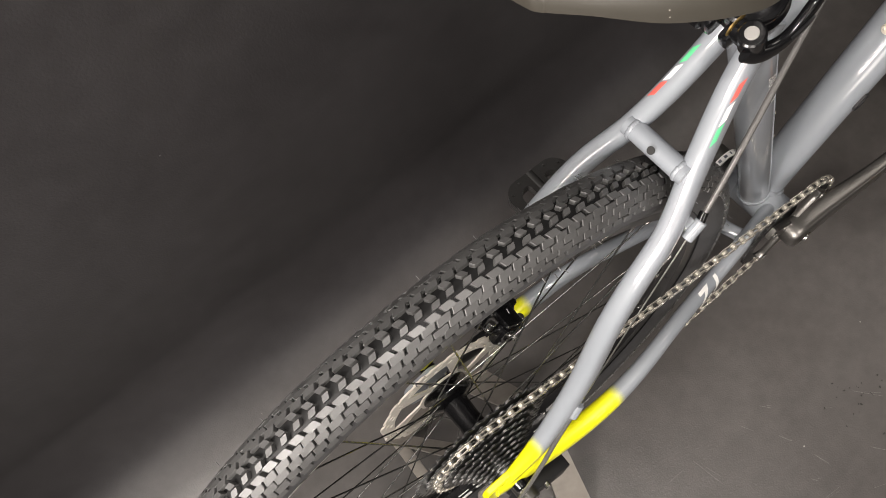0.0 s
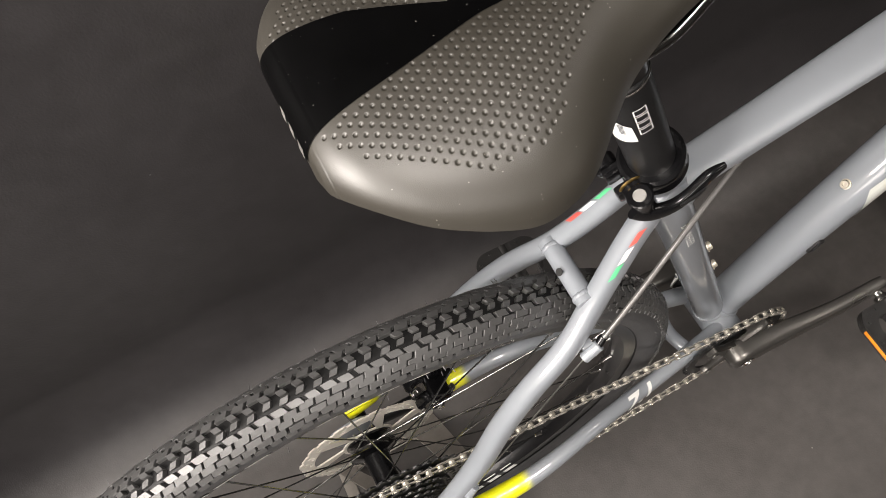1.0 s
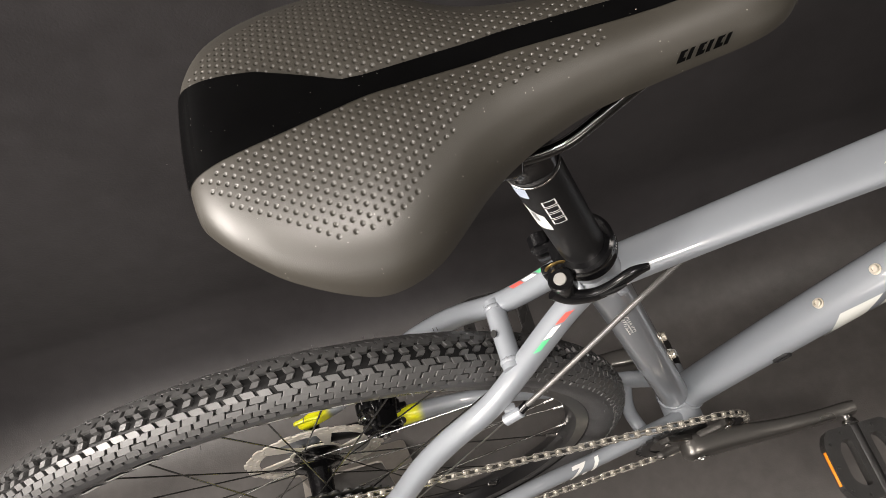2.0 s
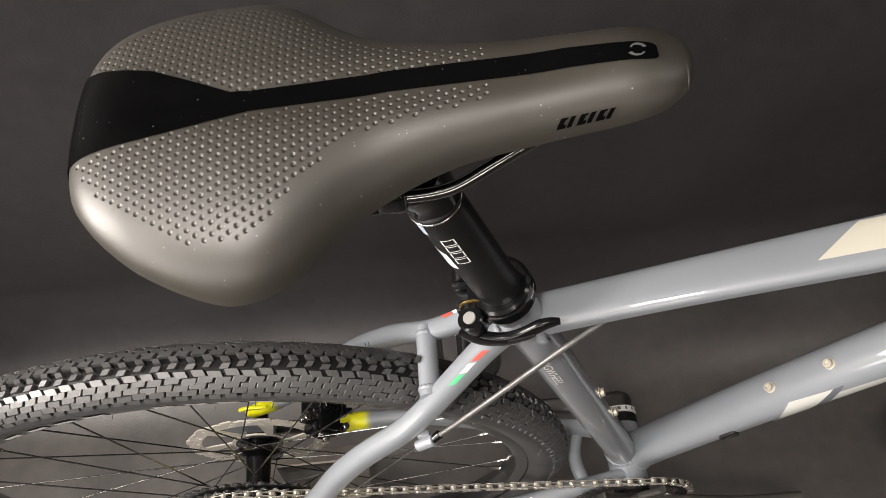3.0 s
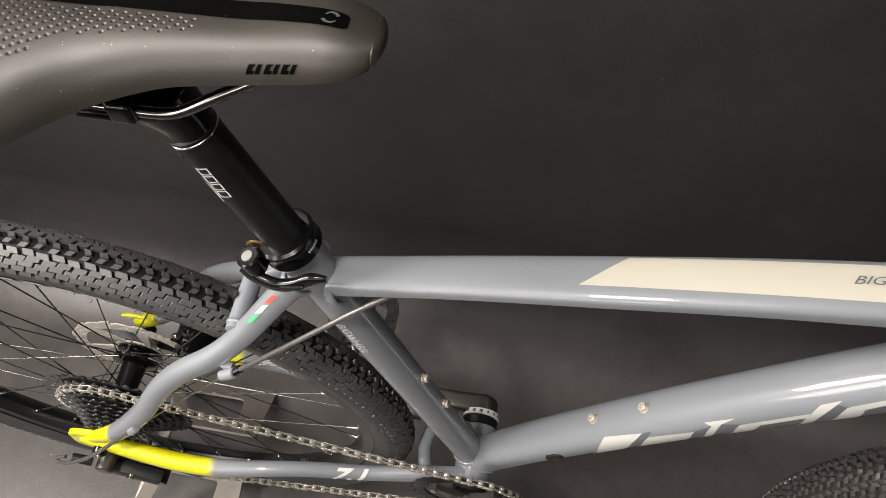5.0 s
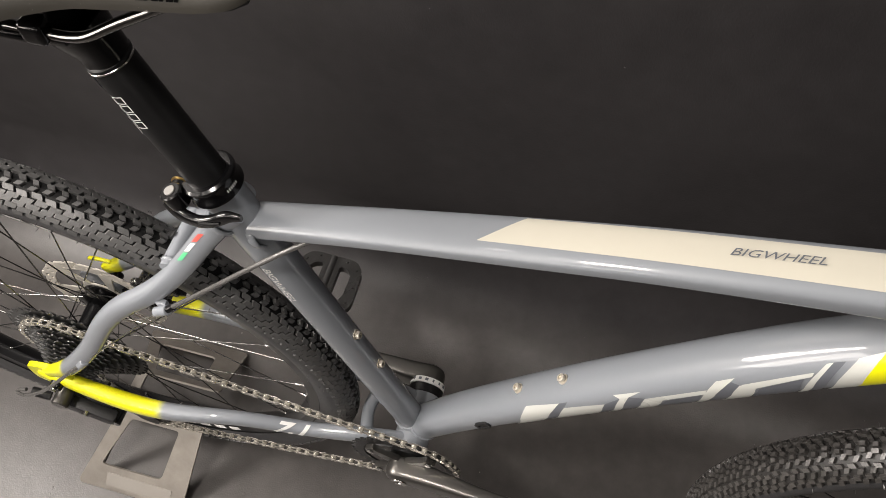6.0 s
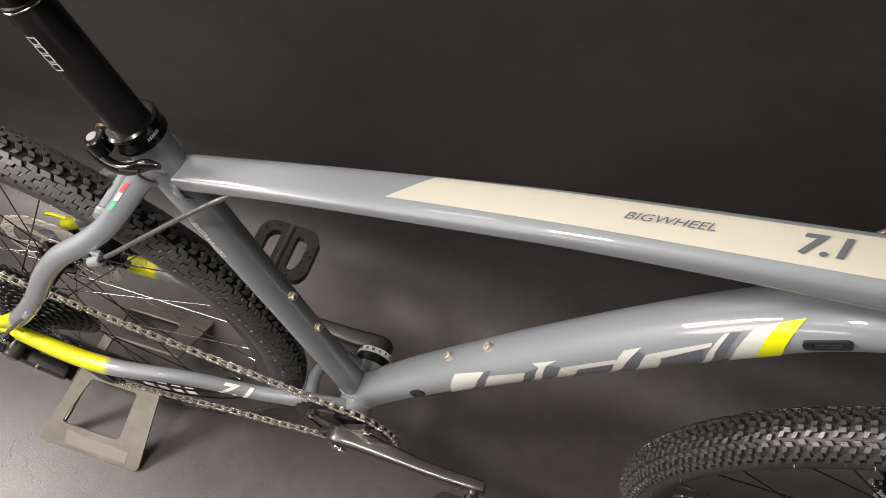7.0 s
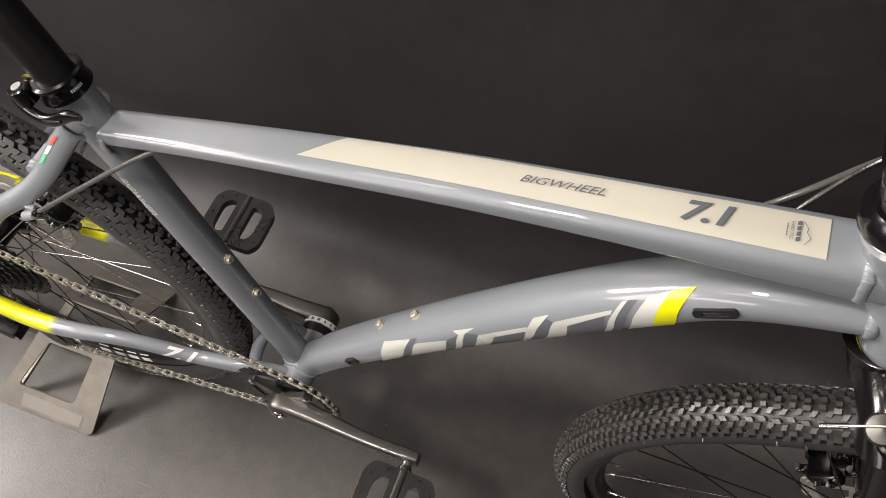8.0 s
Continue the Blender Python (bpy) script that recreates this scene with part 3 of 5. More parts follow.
def bottle_bolt(at, axis):
    a = Vector(axis).normalized()
    at = Vector(at)
    o = bpart("bottle_bolt", join(lathe([(0.0022, -0.004), (0.0022, 0.0012), (0.0040, 0.0012), (0.0042, 0.0018), (0.0042, 0.0046), (0.0036, 0.0052), (0.0020, 0.0052), (0.0019, 0.0034), (0.0, 0.0033)], 20, along(at, at + a))), BOLT,
              "bright socket-head bottle cage bolt")
    part("washer", lathe([(0.0054, -0.0002), (0.0054, 0.0008), (0.0024, 0.0010)], 20, along(at, at + a)), BOLT, o)


for k in (0.172, 0.237):
    bottle_bolt(Vector(seat_at(k)) + Vector((0.961, 0, 0.277)) * 0.0172, (0.961, 0, 0.277))
for x in (0.0, 0.064):
    s = DT.s_at("x", 0.1335) + x
    p = DT.at(s, 90)
    bottle_bolt(p, DT.at(s, 90, 0.01) - p)


def cable_port(tube, s, phi, length, wide):
    """A black oval rubber grommet let into a tube."""
    o, e = tube.at(s - length / 2, phi, 0.0005), tube.at(s + length / 2, phi, 0.0005)
    n = Vector(tube.at(s, phi, 0.01) - tube.at(s, phi)).normalized()
    d = Vector(e - o).normalized()
    m = Matrix.Translation(Vector(tube.at(s, phi))) @ Matrix((d, n, d.cross(n))).transposed().to_4x4()
    h, w = length / 2, wide / 2
    out = rounded([(-h, -w), (h, -w), (h, w), (-h, w)], w * 0.85, 4)
    inn = rounded([(-h * 0.62, -w * 0.42), (h * 0.62, -w * 0.42), (h * 0.62, w * 0.42), (-h * 0.62, w * 0.42)], w * 0.3, 4)
    ob = bpart("cable_port", loop_plate(out, inn, -0.002, 0.0022, m), PLASTIC, "black rubber cable port let into the tube")
    part("cable_stub", box(h * 0.9, 0.002, w * 0.6, 0.0008, m), STEEL, ob)


cable_port(DT, 0.1460, 2, 0.021, 0.0105)
cable_port(DT, 0.5950, 10, 0.030, 0.0072)

# paint graphics
def flat_patch(rows, off, m=10):
    """A decal on the upper face of the top tube from rows (length, near side, far side)."""
    fine = np.linspace(0, len(rows) - 1, (len(rows) - 1) * 24 + 1)
    cols = [np.interp(fine, range(len(rows)), [r[k] for r in rows]) for k in range(3)]
    verts = [tuple(TT.at_side(s, lo + (hi - lo) * j / m, off)) for s, lo, hi in zip(*cols) for j in range(m + 1)]
    return verts, [(i * (m + 1) + j, (i + 1) * (m + 1) + j, (i + 1) * (m + 1) + j + 1, i * (m + 1) + j + 1) for i in range(len(fine) - 1) for j in range(m)]


panel = part("top_panel", flat_patch([(0.2100, 0.0074, 0.0073), (0.2420, 0.0080, -0.0148), (0.3060, 0.0095, -0.0146), (0.5130, 0.0142, -0.0134), (0.5630, 0.0150, -0.0126)], 0.0005, 24), CREAM, top_tube,
             "cream panel with slate lettering on the top tube")


def text_on(tube, parent, words, height, s, phi, mat, shear=0.0, stretch=1.0, off=0.0009, span=None, name="lettering", flip=False, upright=True, bold=0.0):
    """Letters laid on a tube, running along it from s, their feet at phi."""
    pts, faces = lettering(words, height, shear, stretch, bold)
    if span:
        k = span / max(p[0] for p in pts)
        pts = [(x * k, y) for x, y in pts]
    r = float(np.interp(s, tube.s, (tube.fine[:, 3] + tube.fine[:, 4]) / 2))
    verts = []
    for x, y in pts:
        ds, dp = (x, y) if upright else (-y, x)
        if flip:
            ds, dp = -ds, -dp
        verts.append(tuple(tube.at(s + ds, phi + math.degrees(dp / r), off)))
    return part(name, (verts, faces), mat, parent)


def top_text(words, height, s0, lat, span, bold=0.0, shear=0.3, across=False):
    """Letters on the flat upper face of the top tube, read from the bike's right side."""
    pts, faces = lettering(words, height, shear, bold=bold)
    k = span / max(p[0] for p in pts)
    spots = [(s0 + py, lat + px * k) if across else (s0 + px * k, lat - py) for px, py in pts]
    part("lettering", ([tuple(TT.at_side(s, y, 0.0016)) for s, y in spots], faces), SLATE, top_tube)


top_text("BIGWHEEL", 0.0054, 0.3765, 0.0004, 0.0560, 0.0, 0.42)
top_text("7.1", 0.0138, 0.4795, 0.0060, 0.0305, 0.03)
top_text("HARD TAIL", 0.0019, 0.5418, -0.0050, 0.0120, 0.0, 0.0, True)
for k in range(4):
    y = -0.0060 + k * 0.0036
    part("emblem_bar", flat_patch([(0.5452, y, y + 0.0028), (0.5474, y - 0.0006, y + 0.0022)], 0.0014, 2), SLATE, top_tube)
for k in range(5):
    y = -0.0036 + k * 0.0018
    part("emblem_bar", flat_patch([(0.5396, y, y + 0.0012), (0.5404, y, y + 0.0012)], 0.0014, 2), SLATE, top_tube)
for (sa, ya), (sb, yb) in zip(((0.5484, -0.0062), (0.5512, -0.0020), (0.5505, 0.0005), (0.5530, 0.0045)), ((0.5512, -0.0020), (0.5505, 0.0005), (0.5530, 0.0045), (0.5500, 0.0088))):
    part("emblem_line", ([tuple(TT.at_side(q, y, 0.0014)) for q, y in ((sa, ya), (sb, yb), (sb + 0.0005, yb), (sa + 0.0005, ya))], [(0, 1, 2, 3)]), SLATE, top_tube)

# big stylised mark on the down tube, as plain slanted shapes: (paint, then corners as length along the tube and angle round it)
MARK_REAR = [
    (PALE, (0.1790, -52), (0.2080, -54), (0.2752, 35), (0.2306, 44)),
    (PALE, (0.2300, -48), (0.2900, -48), (0.3264, 13), (0.2781, 20)),
    (PALE, (0.3080, -44), (0.3180, -44), (0.3565, 24), (0.3467, 23)),
    (PALE, (0.3467, 23), (0.3565, 24), (0.3719, 34), (0.3421, 36)),
]
MARK_MIDDLE = [
    (PALE, (0.3800, 2), (0.4273, 6), (0.4326, 17), (0.3731, 14)),
    (PALE, (0.4020, -34), (0.4090, -34), (0.4616, 37), (0.4446, 35)),
    (PALE, (0.3400, -34), (0.3640, -30), (0.3901, 9), (0.3714, 14)),
    (PALE, (0.4700, 6), (0.5177, 21), (0.5210, 30), (0.4632, 20)),
    (PALE, (0.4930, -30), (0.5010, -30), (0.5359, 46), (0.5314, 45)),
    (PALE, (0.4310, -30), (0.4560, -26), (0.4772, 17), (0.4616, 19)),
]
MARK_SHADE = [
    (SLATE, (0.2080, -54), (0.2200, -54), (0.2860, 35), (0.2752, 35)),
    (SLATE, (0.2200, -54), (0.2300, -48), (0.2781, 20), (0.2860, 35)),
    (SLATE, (0.2900, -48), (0.3080, -44), (0.3467, 23), (0.3264, 13)),
    (SLATE, (0.3180, -44), (0.3400, -34), (0.3714, 14), (0.3565, 24)),
    (SLATE, (0.3640, -30), (0.4020, -34), (0.4240, 5), (0.3870, -1)),
    (SLATE, (0.4090, -34), (0.4310, -30), (0.4616, 19), (0.4560, 30)),
    (SLATE, (0.4560, -26), (0.4930, -30), (0.5120, 18), (0.4740, 4)),
    (SLATE, (0.5010, -30), (0.5110, -30), (0.5440, 46), (0.5359, 46)),
]
MARK_FRONT = [
    (PALE, (0.5180, -26), (0.5390, -26), (0.5698, 58), (0.5528, 50)),
    (NEON, (0.5390, -26), (0.5580, -26), (0.5859, 64), (0.5698, 58)),
]
for rows, nm in ((MARK_REAR, "cream_shape"), (MARK_MIDDLE, "cream_shape"), (MARK_SHADE, "slate_shape"), (MARK_FRONT, "stripe")):
    for mat, *corners in rows:
        part(nm, DT.patch(corners, 0.0004 if mat is SLATE else 0.0007, 10, 12), mat, down_tube, "neon yellow stripe" if mat is NEON else "")

# flags on the stays
for side in (-1, 1):
    ob, ss, _, _ = STAYS[side]
    for mat, s0, nm in ((RED, 0.046, "red_stripe"), (WHITE, 0.064, "white_stripe"), (GREEN, 0.081, "green_stripe")):
        if side > 0:
            s0 = {0.046: 0.081, 0.064: 0.064, 0.081: 0.046}[s0]
            lo, hi = -120, -98
        else:
            lo, hi = -46, -24
        part(nm, ss.patch([(s0 - 0.003, lo), (s0 + 0.012, lo), (s0 + 0.006, hi), (s0 - 0.009, hi)], 0.0005, 6, 8), mat, ob)
# chainstay number
CSR = STAYS[-1][3]
text_on(CSR, STAYS[-1][2], "7.1", 0.0150, CSR.s_at("x", -0.158), 6, WHITE, 0.3, span=0.043, bold=0.03)
# seat tube lettering
text_on(ST, seat_tube, "BIGWHEEL", 0.0066, 0.386, 9, WHITE, 0.2, span=0.056, flip=True)



# ---- wheels ----
def tyre_geo(profile_r, width, bead, knobs, pitches, seed):
    """Casing and tread blocks about the y axis; knobs: (angle across, shift along, length, width, height, skew)."""
    half, crown = width / 2, profile_r
    cy = crown - half * 1.02
    prof = [(bead, -0.0118), (bead + 0.006, -0.0150)]
    for k in range(-7, 8):
        a = radians(k * 17)
        prof.append((cy + half * math.cos(a), half * math.sin(a)))
    prof += [(bead + 0.006, 0.0150), (bead, 0.0118)]
    casing = lathe(prof, 180, closed=True)
    rnd = random.Random(seed)
    verts, faces = [], []
    for p in range(pitches):
        for ang, shift, ln, wd, hi, skew in knobs:
            for side in (-1, 1):
                sh = shift + (0.5 if side > 0 else 0.0)
                th = 2 * math.pi * (p + sh + rnd.uniform(-0.010, 0.010)) / pitches
                a = radians(ang + rnd.uniform(-1.3, 1.3)) * side
                ln2, hi2, tip = ln * rnd.uniform(0.90, 1.06), hi * rnd.uniform(0.94, 1.06), rnd.uniform(-0.0003, 0.0003)
                lean_u, lean_v = rnd.uniform(-0.05, 0.05), rnd.uniform(-0.05, 0.05)
                base = len(verts)
                for lift, shrink, cut in ((-0.0012, 1.02, 0.84), (hi2 * 0.86, 0.98, 0.84), (hi2, 0.90, 0.82)):
                    for u, v in ((-1, -cut), (-cut, -1), (cut, -1), (1, -cut), (1, cut), (cut, 1), (-cut, 1), (-1, cut)):
                        da = a + v * wd * (0.5 + 0.5 * shrink) / 2 / (half + 0.002)
                        rise = lift * (1 + lean_u * u + lean_v * v) if lift > 0 else lift
                        r = cy + (half + rise) * math.cos(da)
                        dt = (u * ln2 * shrink / 2 + v * skew * side + tip * (lift > 0)) / profile_r
                        verts.append((r * math.cos(th + dt), (half + rise) * math.sin(da), r * math.sin(th + dt)))
                b = base
                faces.append(tuple(range(b + 16, b + 24)))
                for k in (0, 8):
                    faces += [(b + k + i, b + k + (i + 1) % 8, b + k + 8 + (i + 1) % 8, b + k + 8 + i) for i in range(8)]
    return casing, (verts, faces)


def toothed(teeth, thick, r_in, arms=0, depth=0.0042):
    """A sprocket about the y axis: a toothed plate with an open middle."""
    pr = teeth * 0.0127 / (2 * math.pi)
    outer, inner = [], []
    n = teeth * 6
    for i in range(n):
        a = 2 * math.pi * i / n
        k = (i % 6)
        r = pr + (depth * 0.75 if k in (2, 3) else depth * 0.35 if k in (1, 4) else -depth * 0.55)
        outer.append((r * math.cos(a), r * math.sin(a)))
        inner.append((r_in * math.cos(a), r_in * math.sin(a)))
    return loop_plate(outer, inner, -thick / 2, thick / 2)


def perforated_disc(r0, r1, thick, n, rows, wave=0.0):
    """A brake track: a ring with slanted slots through it, and a wavy rim."""
    verts, faces = [], []
    rad = [0.020, 0.030] + [r0 + (r1 - r0) * t for t in rows]
    for i in range(n):
        a0 = 2 * math.pi * i / n
        for k, r in enumerate(rad):
            rr = r + (wave * math.cos(a0 * 12) if k == len(rad) - 1 else 0)
            a = a0 + (r - r0) * 9
            rr = r if k < len(rad) - 1 else rr
            verts += [(rr * math.cos(a), -thick / 2, rr * math.sin(a)), (rr * math.cos(a), thick / 2, rr * math.sin(a))]
    m = len(rad)
    ids = lambda i, k, s: ((i % n) * m + k) * 2 + s
    solid = lambda i, k: k == 0 or (k == 1 and i % 24 < 6) or (1 < k < m - 1 and not (k % 2 == 1 and (i + (k // 2) * 3) % 6 < 2))
    for i in range(n):
        for k in range(m - 1):
            if not solid(i, k):
                continue
            faces += [(ids(i, k, 0), ids(i + 1, k, 0), ids(i + 1, k + 1, 0), ids(i, k + 1, 0)), (ids(i, k, 1), ids(i, k + 1, 1), ids(i + 1, k + 1, 1), ids(i + 1, k, 1))]
            if not solid(i, k - 1):
                faces.append((ids(i, k, 0), ids(i, k, 1), ids(i + 1, k, 1), ids(i + 1, k, 0)))
            if not solid(i, k + 1):
                faces.append((ids(i, k + 1, 0), ids(i + 1, k + 1, 0), ids(i + 1, k + 1, 1), ids(i, k + 1, 1)))
            if not solid((i - 1) % n, k):
                faces.append((ids(i, k, 0), ids(i, k + 1, 0), ids(i, k + 1, 1), ids(i, k, 1)))
            if not solid((i + 1) % n, k):
                faces.append((ids(i + 1, k, 0), ids(i + 1, k, 1), ids(i + 1, k + 1, 1), ids(i + 1, k + 1, 0)))
    return verts, faces


# tread blocks: angle across, share of the pitch, length, width, height, skew
REAR_KNOBS, FRONT_KNOBS = [], []
for late in (0, 1):
    half_turn, grow = 0.5 * late, 1.0 + 0.12 * late
    REAR_KNOBS += [(5 + 4 * late, half_turn + 0.02, 0.0060 * grow, 0.0042, 0.0040, 0.0012), (20 + 2.5 * late, half_turn + 0.29, 0.0104, 0.0050, 0.0033, -0.0012),
                   (32 + 2 * late, half_turn + 0.06, 0.0119 - 0.0008 * late, 0.0053, 0.0027, 0.0010), (44 + 2 * late, half_turn + 0.31, 0.0121, 0.0054, 0.0025, 0.0008),
                   (56 + 2 * late, half_turn + 0.08, 0.0117 + 0.0008 * late, 0.0054, 0.0024, 0.0006), (68 + 2 * late, half_turn + 0.33, 0.0100, 0.0047, 0.0022, 0.0)]
    FRONT_KNOBS += [(4 + 5 * late, half_turn + 0.10, 0.0056 * grow, 0.0040, 0.0044, 0.0), (18 - 3 * late, half_turn + 0.36, 0.0048, 0.0050, 0.0040, 0.0014),
                    (30 + 3 * late, half_turn + 0.12, 0.0062 * grow, 0.0040, 0.0033, -0.0008), (43 - 3 * late, half_turn + 0.36, 0.0054, 0.0050, 0.0030, 0.0012),
                    (54 + 3 * late, half_turn + 0.10, 0.0068, 0.0042, 0.0028, 0.0), (66 - 2 * late, half_turn + 0.36, 0.0058, 0.0044, 0.0026, 0.0006)]


def wheel(name, label, axle, knobs, pitches, rubber, spin, rear, steer):
    m0 = Matrix.Translation(axle) @ pose(0, 0, 0, 0, spin, steer)
    less = 0.0075 if rear else 0.0
    rim_prof = [(0.2935, -0.0050), (0.2915, 0.0), (0.2935, 0.0050), (0.300, 0.0125), (0.309, 0.0140), (0.3135, 0.0140), (0.3135, 0.0116), (0.309, 0.0110), (0.304, 0.0), (0.309, -0.0110), (0.3135, -0.0116),
                (0.3135, -0.0140), (0.309, -0.0140), (0.300, -0.0125)]
    rim_prof = [(r - less, y) for r, y in rim_prof]
    reach = 0.2925 - less
    w = bpart(name, moved(lathe(rim_prof, 150, closed=True), m0), RIM, label)
    casing, tread = tyre_geo(0.3490 if rear else 0.3482, 0.0438 if rear else 0.0484, 0.309 - less, knobs, pitches, 3)
    tyre = part("tyre", moved(casing, m0), SHADED_CASING if rear else CASING_FRONT, w, "black knobbly rubber tyre", 60)
    half, crown = (0.0219, 0.3490) if rear else (0.0242, 0.3482)
    for turn in (-1, 1):
        wall = [(crown - half * 1.02 + (half + 0.0004) * math.cos(radians(a)), turn * (half + 0.0004) * math.sin(radians(a))) for a in (72, 80, 90, 100, 110, 119)] + [(0.3145 - less, turn * 0.0154)]
        part("sidewall", moved(lathe(wall, 160, caps=False), m0), SIDEWALL, w, "matt grey rubber sidewall", 60)
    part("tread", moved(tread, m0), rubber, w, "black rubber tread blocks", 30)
    rnd = random.Random(9)
    hairs = []
    for _ in range(120):
        t, s = rnd.uniform(0, 6.28), rnd.choice((-1, 1))
        r = rnd.uniform(0.322, 0.335)
        p = Vector((r * math.cos(t), s * 0.0262, r * math.sin(t)))
        hairs.append(rod(p, p + Vector((rnd.uniform(-0.001, 0.001), s * 0.0035, rnd.uniform(-0.001, 0.001))), 0.00035, n=4))
    tagged(part("mould_hairs", moved(join(*hairs), m0), rubber, w), kind="stuff")
    # hub and lacing
    fl, fr = (0.0300, -0.021) if rear else (0.021, -0.034)
    hr = 0.0235
    shell = [(0.0095, fr - 0.012), (0.0120, fr - 0.003), (hr + 0.004, fr - 0.002), (hr + 0.004, fr + 0.002), (0.0145, fr + 0.006), (0.0135, 0.0), (0.0145, fl - 0.006), (hr + 0.004, fl - 0.002), (hr + 0.004, fl + 0.002),
             (0.0135, fl + 0.003), (0.0125, fl + 0.012), (0.0095, fl + 0.018)]
    part("hub", moved(lathe(shell, 40), m0), BLACK, w, "black gloss hub shell")
    part("axle", moved(rod((0, -0.070, 0), (0, 0.054 if rear else 0.070, 0), 0.0048, n=18), m0), STEEL, w)
    spoke_len, n = 0, 32
    ends = []
    for i in range(n):
        side = fl if i % 2 else fr
        ang = 2 * math.pi * i / n
        lead = radians(70) * (1 if (i // 2) % 2 else -1)
        a = Vector((hr * math.cos(ang + lead), side + (0.0022 if (i // 2) % 2 else -0.0022), hr * math.sin(ang + lead)))
        b = Vector((reach * math.cos(ang), 0.0022 if i % 2 else -0.0022, reach * math.sin(ang)))
        ends.append((a, b))
    unit = mesh_of("spoke", lathe([(0.00095, 0.0), (0.0008, 0.06), (0.0008, 0.94), (0.00095, 1.0)], 8), SPOKE)
    nip = mesh_of("nipple", lathe([(0.0012, -0.013), (0.0019, -0.0125), (0.0019, -0.002), (0.0028, 0.0), (0.0, 0.001)], 8), STEEL)
    for a, b in ends:
        m = m0 @ along(a, b)
        repeat("spoke", unit, w, m @ Matrix.Diagonal((1, (b - a).length, 1, 1)))
        repeat("nipple", nip, w, m @ Matrix.Translation((0, (b - a).length, 0)))
    part("valve", moved(join(rod((0, 0, -reach), (0, 0, -0.262), 0.003, n=10), rod((0, 0, -0.262), (0, 0, -0.252), 0.0022, n=10)), m0), BLACK, w)
    # brake disc on the left
    yd = 0.0440 if rear else 0.0560
    md = Matrix.Translation(axle) @ pose(0, 0, 0, 0, 0, steer) @ Matrix.Translation((0, yd, 0))
    disc = part("brake_disc", moved(perforated_disc(0.064, 0.080, 0.0018, 144, (0, 0.16, 0.36, 0.52, 0.72, 0.86, 1.0), 0.0012), md), ROTOR, w,
                "steel brake disc with slots")
    part("disc_carrier", lathe([(0.014, yd - 0.004), (0.027, yd - 0.003), (0.027, yd + 0.003), (0.014, yd + 0.004)], 30, Matrix.Translation(axle)), BLACK, w)
    for k in range(6):
        p = axle + Vector((0.022 * math.cos(k * 1.047), yd + 0.003, 0.022 * math.sin(k * 1.047)))
        part("disc_bolt", rod(p, p + Vector((0, 0.003, 0)), 0.0032, n=12), STEEL, w)
    return w


rear_wheel = wheel("rear_wheel", "rear wheel with black rim and knobbly tyre", RA, REAR_KNOBS, 86, RUBBER, 4.0, True, 0.8)
front_wheel = wheel("front_wheel", "front wheel with black rim and knobbly tyre", FA, FRONT_KNOBS, 98, RUBBER_FRONT, 1.0, False, 1.2)


REAR_M = Matrix.Translation(RA) @ pose(0, 0, 0, 0, 0, 0.8)


# white marks of the rim maker, as plain bars on the rim's side
def rim_marks(w, axle, start, count, step, side=-1):
    for k in range(count):
        a0 = radians(start + k * step)
        geo_v, geo_f = [], []
        for i in range(5):
            a = a0 + radians(step * 0.68) * i / 4
            for r, y in ((0.2890, 0.0093), (0.2950, 0.0134), (0.3005, 0.0146)):
                b = a + (r - 0.2925) * 1.2
                geo_v.append((axle.x + r * math.cos(b), axle.y + side * y, axle.z + r * math.sin(b)))
        for i in range(4):
            for j in range(2):
                q = i * 3 + j
                geo_f.append((q, q + 3, q + 4, q + 1))
        part("rim_mark", moved((geo_v, geo_f), REAR_M @ Matrix.Translation(-axle)), WHITE, w)


rim_marks(rear_wheel, RA, 277, 4, 5.6)
rim_marks(rear_wheel, RA, 251, 4, 5.0)
rim_marks(rear_wheel, RA, 97, 4, 5.6)
rim_marks(rear_wheel, RA, 71, 4, 5.0)

# cassette: each sprocket is lifted off by itself
TEETH = (11, 13, 15, 17, 19, 22, 25, 29, 33, 37, 42)
for k, t in enumerate(TEETH):
    y = -0.0645 + k * 0.00365
    r_in = 0.0165
    geo = toothed(t, 0.0018, r_in)
    part("sprocket", moved(geo, Matrix.Translation((RA.x, y, RA.z)) @ pose(0, 0, 0, 0, k * 7, 0)), COG, rear_wheel, "dark steel toothed sprocket")
part("freehub", lathe([(0.016, -0.067), (0.0172, -0.066), (0.0172, -0.022), (0.015, -0.021)], 32, Matrix.Translation(RA)), COG, rear_wheel)
part("lock_ring", lathe([(0.008, -0.069), (0.0158, -0.0685), (0.0158, -0.066)], 30, Matrix.Translation(RA)), SATIN, rear_wheel)

# ---- drivetrain ----
RING_Y, COG_Y = -0.0475, -0.0645 + 8 * 0.00365
RING_R, COG_R = 32 * 0.0127 / (2 * math.pi), 33 * 0.0127 / (2 * math.pi)
GUIDE = Vector((RA.x + 0.012, -0.052, RA.z - 0.085))
TENSION = Vector((RA.x + 0.052, -0.053, RA.z - 0.160))
PUL_R = 12 * 0.0127 / (2 * math.pi)


def arc(c, r, a0, a1, y):
    n = max(2, int(abs(a1 - a0) / 4))
    return [Vector((c.x + r * math.cos(radians(a0 + (a1 - a0) * i / n)), y, c.z + r * math.sin(radians(a0 + (a1 - a0) * i / n)))) for i in range(n + 1)]


chain_line = arc(RA, COG_R, 268, 86, COG_Y)
chain_line += arc(BB, RING_R, 84, -96, RING_Y)
chain_line += arc(TENSION, PUL_R, -100, -250, TENSION.y)
